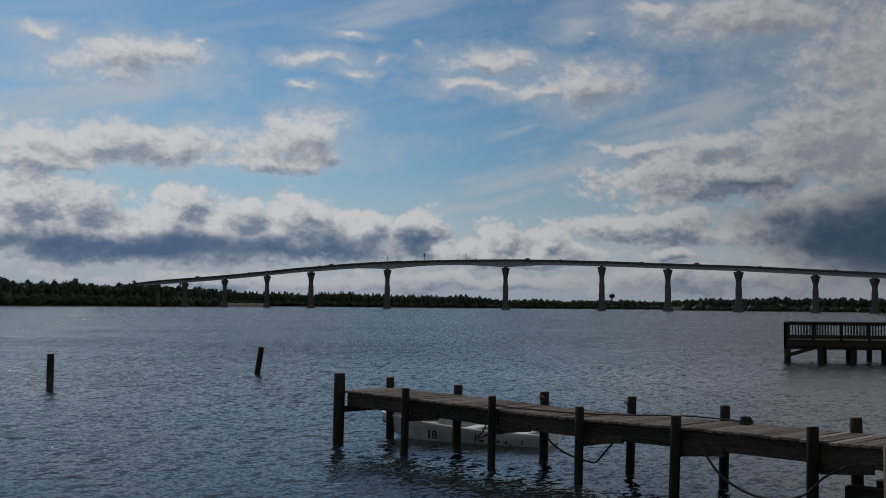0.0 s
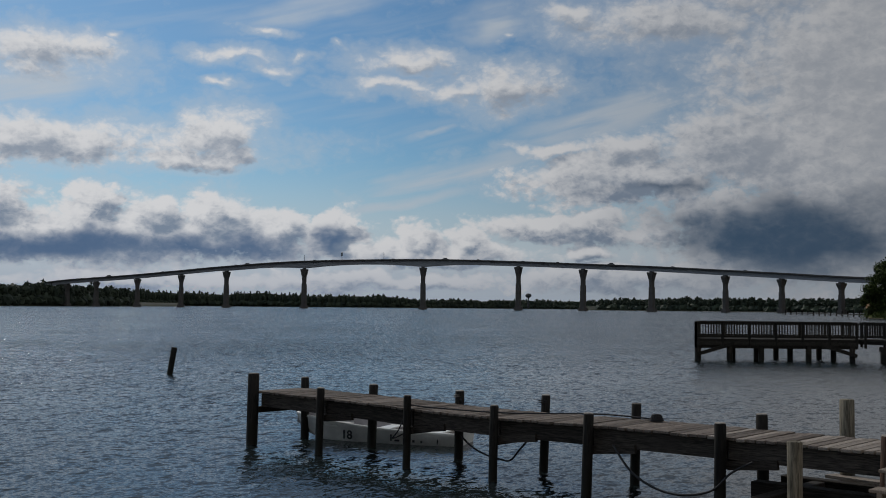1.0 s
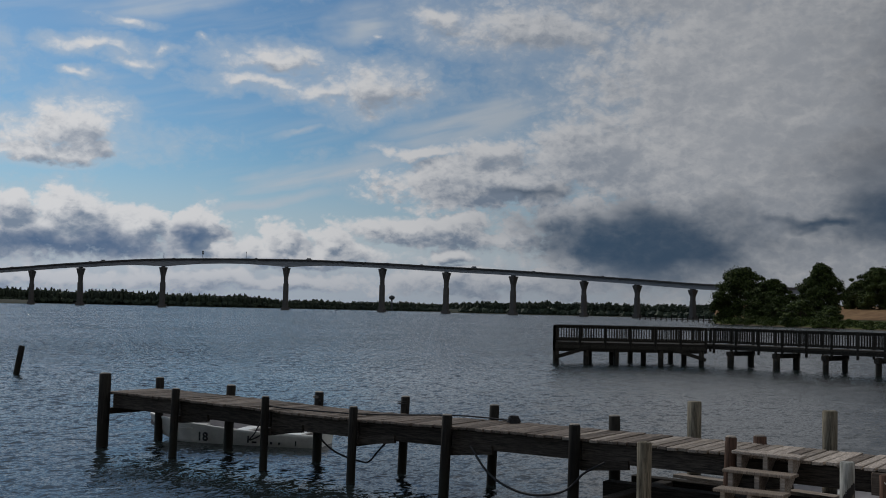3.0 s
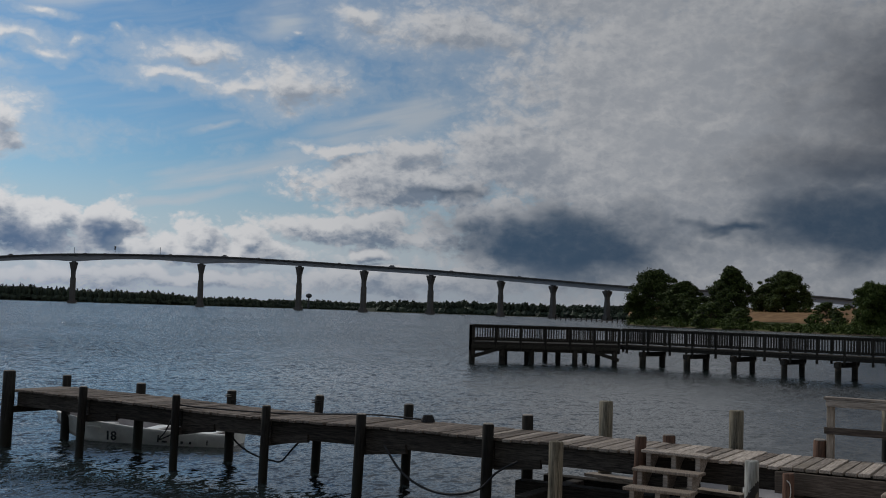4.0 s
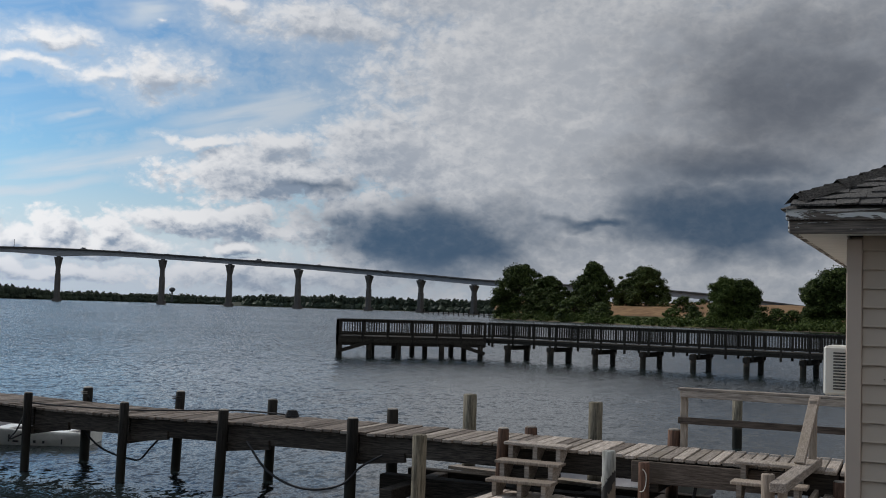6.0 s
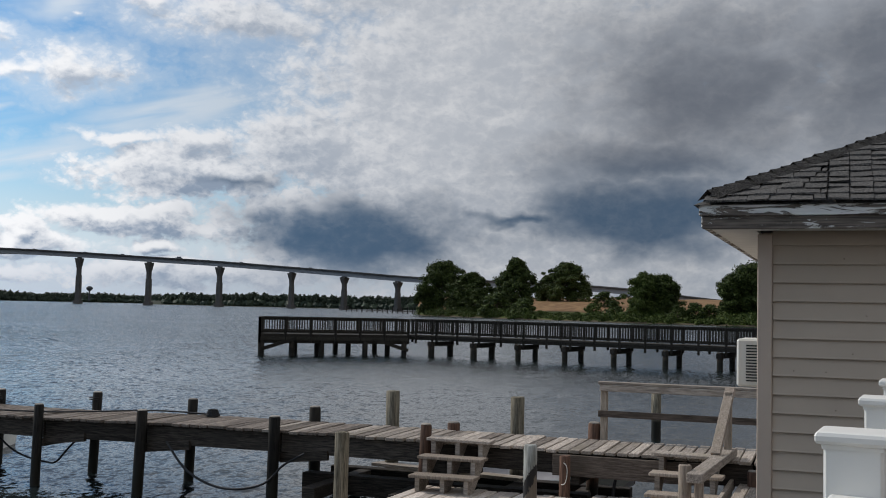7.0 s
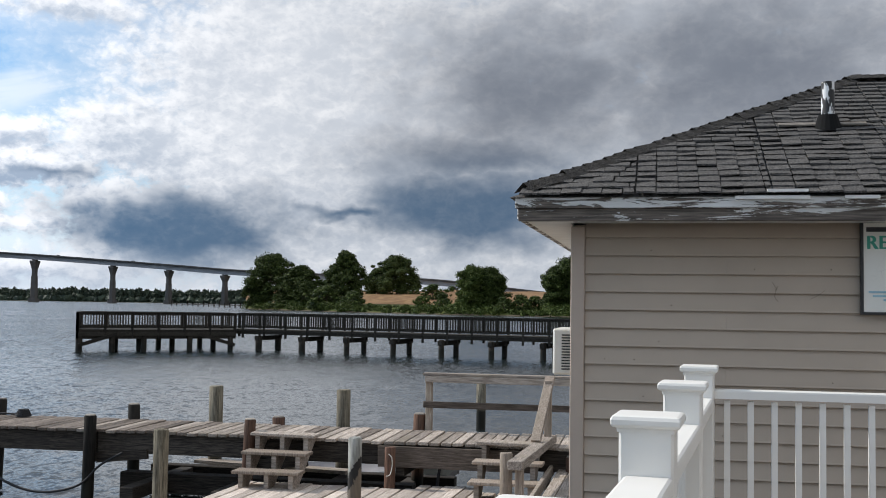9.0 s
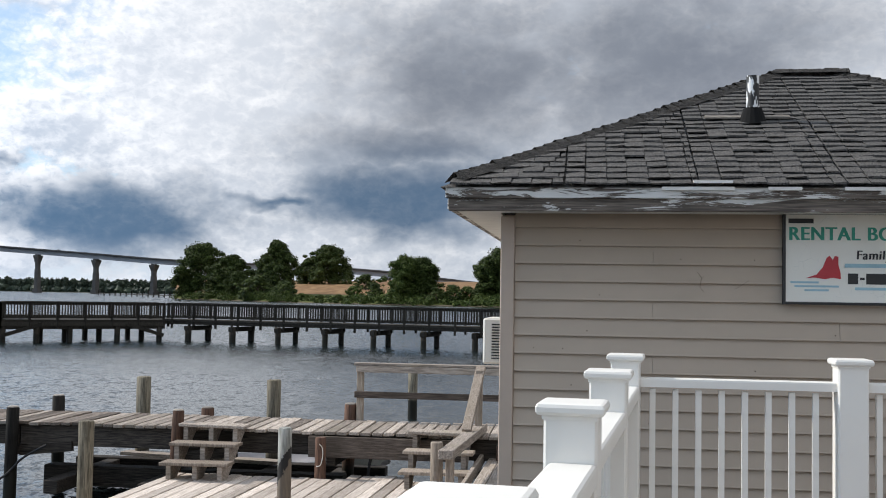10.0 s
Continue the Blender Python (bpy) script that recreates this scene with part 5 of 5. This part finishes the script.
# shingle courses on the front slope; each tab is its own piece
rng = random.Random(21)
slope = math.hypot(1, PITCH)
EXP, TAB = 0.086, 0.104
tab_meshes = []
for k in range(8):
    bm = boxed(-0.5, 0.5, -0.006, EXP + 0.03, 0.0, 0.0085)
    for vert in bm.verts:
        vert.co.y += rng.uniform(-0.007, 0.007)
        vert.co.z += rng.uniform(0.0, 0.006)
    tab_meshes.append(mesh_of("shingle", bm, M_SHINGLE))
tilt = math.degrees(math.atan(PITCH))
rows = int(SPAN * slope / EXP)
count = 0
joined = bmesh.new()
# worn slots that line up from course to course
SLOTS = [-0.03, 0.073, 0.63, 0.745, 1.33, 1.44, 2.05, 2.6, 3.1]
for r in range(rows):
    d = r * EXP / slope
    y, z = EY0 + d - 0.012, RZ + d * PITCH + 0.004
    x, end = EX0 + d + 0.05 - (TAB / 2 if r % 2 else 0.0), EX1 - d - 0.05
    while x < end - 0.03:
        stop = min([q for q in SLOTS + [end] if q > x + 0.02], default=end)
        w = TAB * rng.uniform(0.97, 1.03)
        last = x + w > stop - 0.03
        w = stop - x if last else w
        gap = rng.uniform(0.008, 0.015) if last else rng.uniform(0.0005, 0.004)
        worn = 0.5 * rng.uniform(-1, 1) * 0.012
        m = pose(x + w / 2, y + worn, z + 0.006 + rng.uniform(0, 0.005), tilt - 6.5 + rng.uniform(-2.0, 2.0), rng.uniform(-1.2, 1.2), rng.uniform(-1.5, 1.5)) @ Matrix.Diagonal((max(w - gap, 0.02), 1, 1, 1))
        if count < 300 and x < 1.75:
            part("shingle", tab_meshes[rng.randrange(8)], M_SHINGLE, roof, at=m)
            count += 1
        else:
            box(joined, -0.5, 0.5, -0.006, EXP + 0.03, 0, 0.0085 + rng.uniform(0, 0.004), m)
        x += w
tagged(part("upper_shingles", joined, M_SHINGLE, roof), kind="stuff")
# hip and ridge caps
for sx, ex in ((EX0, 1), (EX1, -1)):
    n = 38
    for i in range(n):
        s = SPAN * i / n
        s += 0.06 if i == 0 else 0.03
        p = Vector((sx + ex * s, EY0 + s, RZ + s * PITCH + 0.029 + rng.uniform(0, 0.008)))
        q = p + Vector((ex * SPAN / n * 1.35, SPAN / n * 1.35, PITCH * SPAN / n * 1.35 + 0.004))
        bm = bmesh.new()
        w = (q - p).normalized()
        side = Vector((w.y, -w.x, 0)).normalized()
        va = [bm.verts.new(c) for c in (p - side * 0.078 - Vector((0, 0, 0.03)), p + Vector((0, 0, 0.012 + rng.uniform(0, 0.01))), p + side * 0.078 - Vector((0, 0, 0.03)))]
        vb = [bm.verts.new(c) for c in (q - side * 0.078 - Vector((0, 0, 0.038)), q, q + side * 0.078 - Vector((0, 0, 0.038)))]
        bm.faces.new((va[0], va[1], vb[1], vb[0])), bm.faces.new((va[1], va[2], vb[2], vb[1]))
        bmesh.ops.solidify(bm, geom=bm.faces[:], thickness=0.008)
        part("hip_shingle", bm, M_SHINGLE, roof)
n = 5
for i in range(n):
    a = EX0 + SPAN - 0.04 + (EX1 - EX0 - 2 * SPAN + 0.08) * i / n
    bm = bmesh.new()
    ends = []
    for xx, up in ((a, 0.042), (a + 0.13, 0.048)):
        ends.append([bm.verts.new((xx, EY0 + SPAN + dy, RIDGE_Z + up + dz)) for dy, dz in ((-0.1, -0.042), (-0.03, -0.006), (0.03, -0.006), (0.1, -0.042))])
    for j in range(3):
        bm.faces.new((ends[0][j], ends[1][j], ends[1][j + 1], ends[0][j + 1]))
    bmesh.ops.solidify(bm, geom=bm.faces[:], thickness=0.008)
    part("ridge_shingle", bm, M_SHINGLE, roof)
# vent pipe
vent = thing("vent_pipe", "black roof vent pipe with flaking white paint", "vent pipe", pose(1.025, 6.6, 3.9))
bm = bmesh.new()
bmesh.ops.create_cone(bm, cap_ends=False, segments=18, radius1=0.037, radius2=0.036, depth=0.26, matrix=Matrix.Translation((0, 0, 0.15)))
bmesh.ops.create_cone(bm, cap_ends=True, segments=18, radius1=0.03, radius2=0.03, depth=0.02, matrix=Matrix.Translation((0, 0, 0.25)))
part("pipe", bm, M_VENT, vent, smooth=True)
bm = bmesh.new()
bmesh.ops.create_cone(bm, cap_ends=True, segments=18, radius1=0.085, radius2=0.052, depth=0.1, matrix=Matrix.Translation((0, 0, 0.04)))
part("boot", bm, M_RUBBER, vent, "black rubber boot")
part("flashing_plate", boxed(-0.13, 0.13, -0.12, 0.12, 0.0, 0.006, pose(0, 0, 0.0, tilt)), M_RUBBER, vent)
part("patch", boxed(-0.27, -0.06, 0.0, 0.045, 0.01, 0.02, pose(0, 0, 0.02, tilt)), M_PILE_CUT, vent, "pale strip of newer shingle")
part("patch", boxed(0.07, 0.21, 0.0, 0.04, 0.01, 0.02, pose(0, 0, 0.02, tilt)), M_PILE_CUT, vent, "pale strip of newer shingle")

# air conditioner on the side wall
ac = thing("air_conditioner", "cream window air conditioner on the boathouse side wall", "air conditioner", pose(WX0 + 0.02, 7.75, 2.42))
part("case", boxed(-0.26, 0.0, -0.26, 0.26, 0, 0.31, bevel=0.012), M_AC, ac)
for k in range(13):
    part("grille_slat", boxed(-0.266, -0.258, -0.2, 0.2, 0.035 + k * 0.019, 0.043 + k * 0.019), M_DARK, ac)
    part("side_slot", boxed(-0.2, -0.06, -0.266, -0.258, 0.035 + k * 0.019, 0.044 + k * 0.019), M_DARK, ac)

# sign board
sign = thing("sign_board", "white cracked rental sign in a dark frame on the siding", "sign", pose(1.096, 5.966, 2.868))
part("panel", boxed(0, 1.9, 0.0, 0.02, 0, 0.463), M_SIGN, sign)
for a, b, c, d in ((-0.008, 1.908, -0.008, 0.006), (-0.008, 1.908, 0.457, 0.471), (-0.008, 0.006, 0.006, 0.457), (1.894, 1.908, 0.006, 0.457)):
    part("frame", boxed(a, b, -0.006, 0.022, c, d), M_BLACK, sign, "thin dark frame")


def letters(name, body, x, z, size, mat, bold=0.0, shear=0.0):
    text = bpy.data.curves.new(name, "FONT")
    text.body, text.size, text.extrude, text.offset, text.shear = body, size, 0.001, 0.0, shear
    text.space_character = 1.1
    ob = new(name, text)
    me = bpy.data.meshes.new_from_object(ob)
    bpy.data.objects.remove(ob)
    # heavy strokes: the outline laid side by side
    heavy = bmesh.new()
    for k in range(3):
        start = len(heavy.verts)
        heavy.from_mesh(me)
        heavy.verts.ensure_lookup_table()
        for vert in heavy.verts[start:]:
            vert.co.x = vert.co.x * 0.93 + (k - 1) * size * bold
            vert.co.z += 0.0003 * k
    me = mesh_of(name, heavy, mat)
    return part(name, me, mat, sign, at=pose(x, -0.003, z, 90))


letters("lettering", "RENTAL BO", 0.02, 0.325, 0.098, M_TEAL, 0.037)
letters("lettering", "Family", 0.355, 0.228, 0.066, M_BLACK, 0.028, 0.08)
for k, (a, w, h, zz, mat) in enumerate([(0.02, 0.125, 0.024, 0.412, M_BLACK), (0.3, 0.3, 0.02, 0.185, M_PALE_BLUE), (0.315, 0.05, 0.055, 0.1, M_BLACK), (0.375, 0.022, 0.012, 0.122, M_BLACK), (0.405, 0.14, 0.055, 0.1, M_BLACK), (0.35, 0.24, 0.014, 0.07, M_PALE_BLUE), (0.03, 0.14, 0.01, 0.102, M_PALE_BLUE), (0.05, 0.22, 0.01, 0.082, M_PALE_BLUE), (0.1, 0.12, 0.01, 0.062, M_PALE_BLUE)]):
    part("print_bar", boxed(a, a + w, -0.003, 0.0005, zz, zz + h), mat, sign)
bm = bmesh.new()
shape = [(0.105, 0.128), (0.16, 0.148), (0.19, 0.185), (0.21, 0.235), (0.225, 0.245), (0.24, 0.222), (0.25, 0.245), (0.268, 0.24), (0.268, 0.2), (0.278, 0.16), (0.28, 0.125), (0.24, 0.132), (0.2, 0.124), (0.15, 0.132)]
bm.faces.new([bm.verts.new((x, -0.003, z)) for x, z in shape])
part("print_shape", bm, M_RED, sign, "plain red printed shape")


# ---- white railing of the camera's deck ----
deck = thing("viewing_deck", "raised deck beside the boathouse", "deck")
part("deck_floor", boxed(-0.12, 4.5, -4.0, 4.78, 1.4, 1.56), M_PLANK_PALE, deck)
for px, py in ((0.2, 4.6), (4.2, 4.6), (0.2, 0.5), (4.2, 0.5), (0.2, -3.8), (4.2, -3.8)):
    part("support_post", boxed(px - 0.08, px + 0.08, py - 0.08, py + 0.08, -1.5, 1.4), M_PILE, deck)

white_rail = thing("white_railing", "white vinyl deck railing with square capped posts", "railing")


def vinyl_post(x, y, turn=0.0, top=2.65, w=0.058):
    post = part("post", boxed(-w, w, -w, w, 1.56, top - 0.03, bevel=0.006), M_WHITE, white_rail, at=pose(x, y, 0, 0, 0, turn))
    bm = bmesh.new()
    loops = []
    for half, z in ((w + 0.003, -0.036), (w + 0.004, -0.027), (w + 0.012, -0.025), (w + 0.016, -0.019), (w + 0.0165, -0.009), (w + 0.013, -0.002), (w + 0.007, 0.0)):
        c = 0.003
        loops.append([bm.verts.new((a, b, top + z)) for a, b in ((-half + c, -half), (half - c, -half), (half, -half + c), (half, half - c), (half - c, half), (-half + c, half), (-half, half - c), (-half, -half + c))])
    for la, lb in zip(loops, loops[1:]):
        for j in range(8):
            bm.faces.new((la[j], la[(j + 1) % 8], lb[(j + 1) % 8], lb[j]))
    bm.faces.new(loops[0][::-1]), bm.faces.new(loops[-1])
    part("cap", bm, M_WHITE, post)
    return post


def vinyl_rail(a, b, z, w=0.09, h=0.04):
    """A rounded rail between two posts."""
    a, b = Vector((*a, z)), Vector((*b, z))
    bm, loops = bmesh.new(), []
    prof = [(-0.5, -0.5), (0.5, -0.5), (0.5, 0.25), (0.48, 0.42), (0.42, 0.5), (-0.42, 0.5), (-0.48, 0.42), (-0.5, 0.25)]
    side = Vector(((b - a).y, -(b - a).x, 0)).normalized()
    for p in (a, b):
        loops.append([bm.verts.new(p + side * u * w + Vector((0, 0, v * h))) for u, v in prof])
    for j in range(8):
        bm.faces.new((loops[0][j], loops[0][(j + 1) % 8], loops[1][(j + 1) % 8], loops[1][j]))
    bm.faces.new(loops[0][::-1]), bm.faces.new(loops[1])
    bmesh.ops.recalc_face_normals(bm, faces=bm.faces)
    return part("rail", bm, M_WHITE, white_rail)


POSTS = [(-0.03, 1.45), (0.073, 2.6), (0.168, 3.68), (0.252, 4.7)]
for x, y in POSTS:
    vinyl_post(x, y, -5.0)
for (xa, ya), (xb, yb) in zip(POSTS, POSTS[1:]):
    vinyl_rail((xa, ya + 0.05), (xb, yb - 0.05), 2.5, 0.105, 0.045)
    vinyl_rail((xa, ya + 0.05), (xb, yb - 0.05), 1.66, 0.05, 0.05)
    for k in range(8):
        t = (k + 0.7) / 8.4
        px, py = xa + (xb - xa) * t, ya + (yb - ya) * t
        part("baluster", boxed(-0.0115, 0.0115, -0.0115, 0.0115, 1.68, 2.48), M_WHITE, white_rail, at=pose(px, py, 0, 0, 0, -5))
CORNERS = [(0.252, 4.7), (1.135, 4.7), (2.05, 4.7), (2.97, 4.7)]
for x, y in CORNERS[1:]:
    vinyl_post(x, y)
for (xa, ya), (xb, yb) in zip(CORNERS, CORNERS[1:]):
    vinyl_rail((xa + 0.05, ya), (xb - 0.05, yb), 2.538, 0.07, 0.036)
    vinyl_rail((xa + 0.05, ya), (xb - 0.05, yb), 1.66, 0.05, 0.05)
    for k in range(9):
        px = xa + 0.108 + 0.0915 * k
        part("baluster", boxed(-0.0115, 0.0115, -0.0115, 0.0115, 1.68, 2.51), M_WHITE, white_rail, at=pose(px, ya, 0))
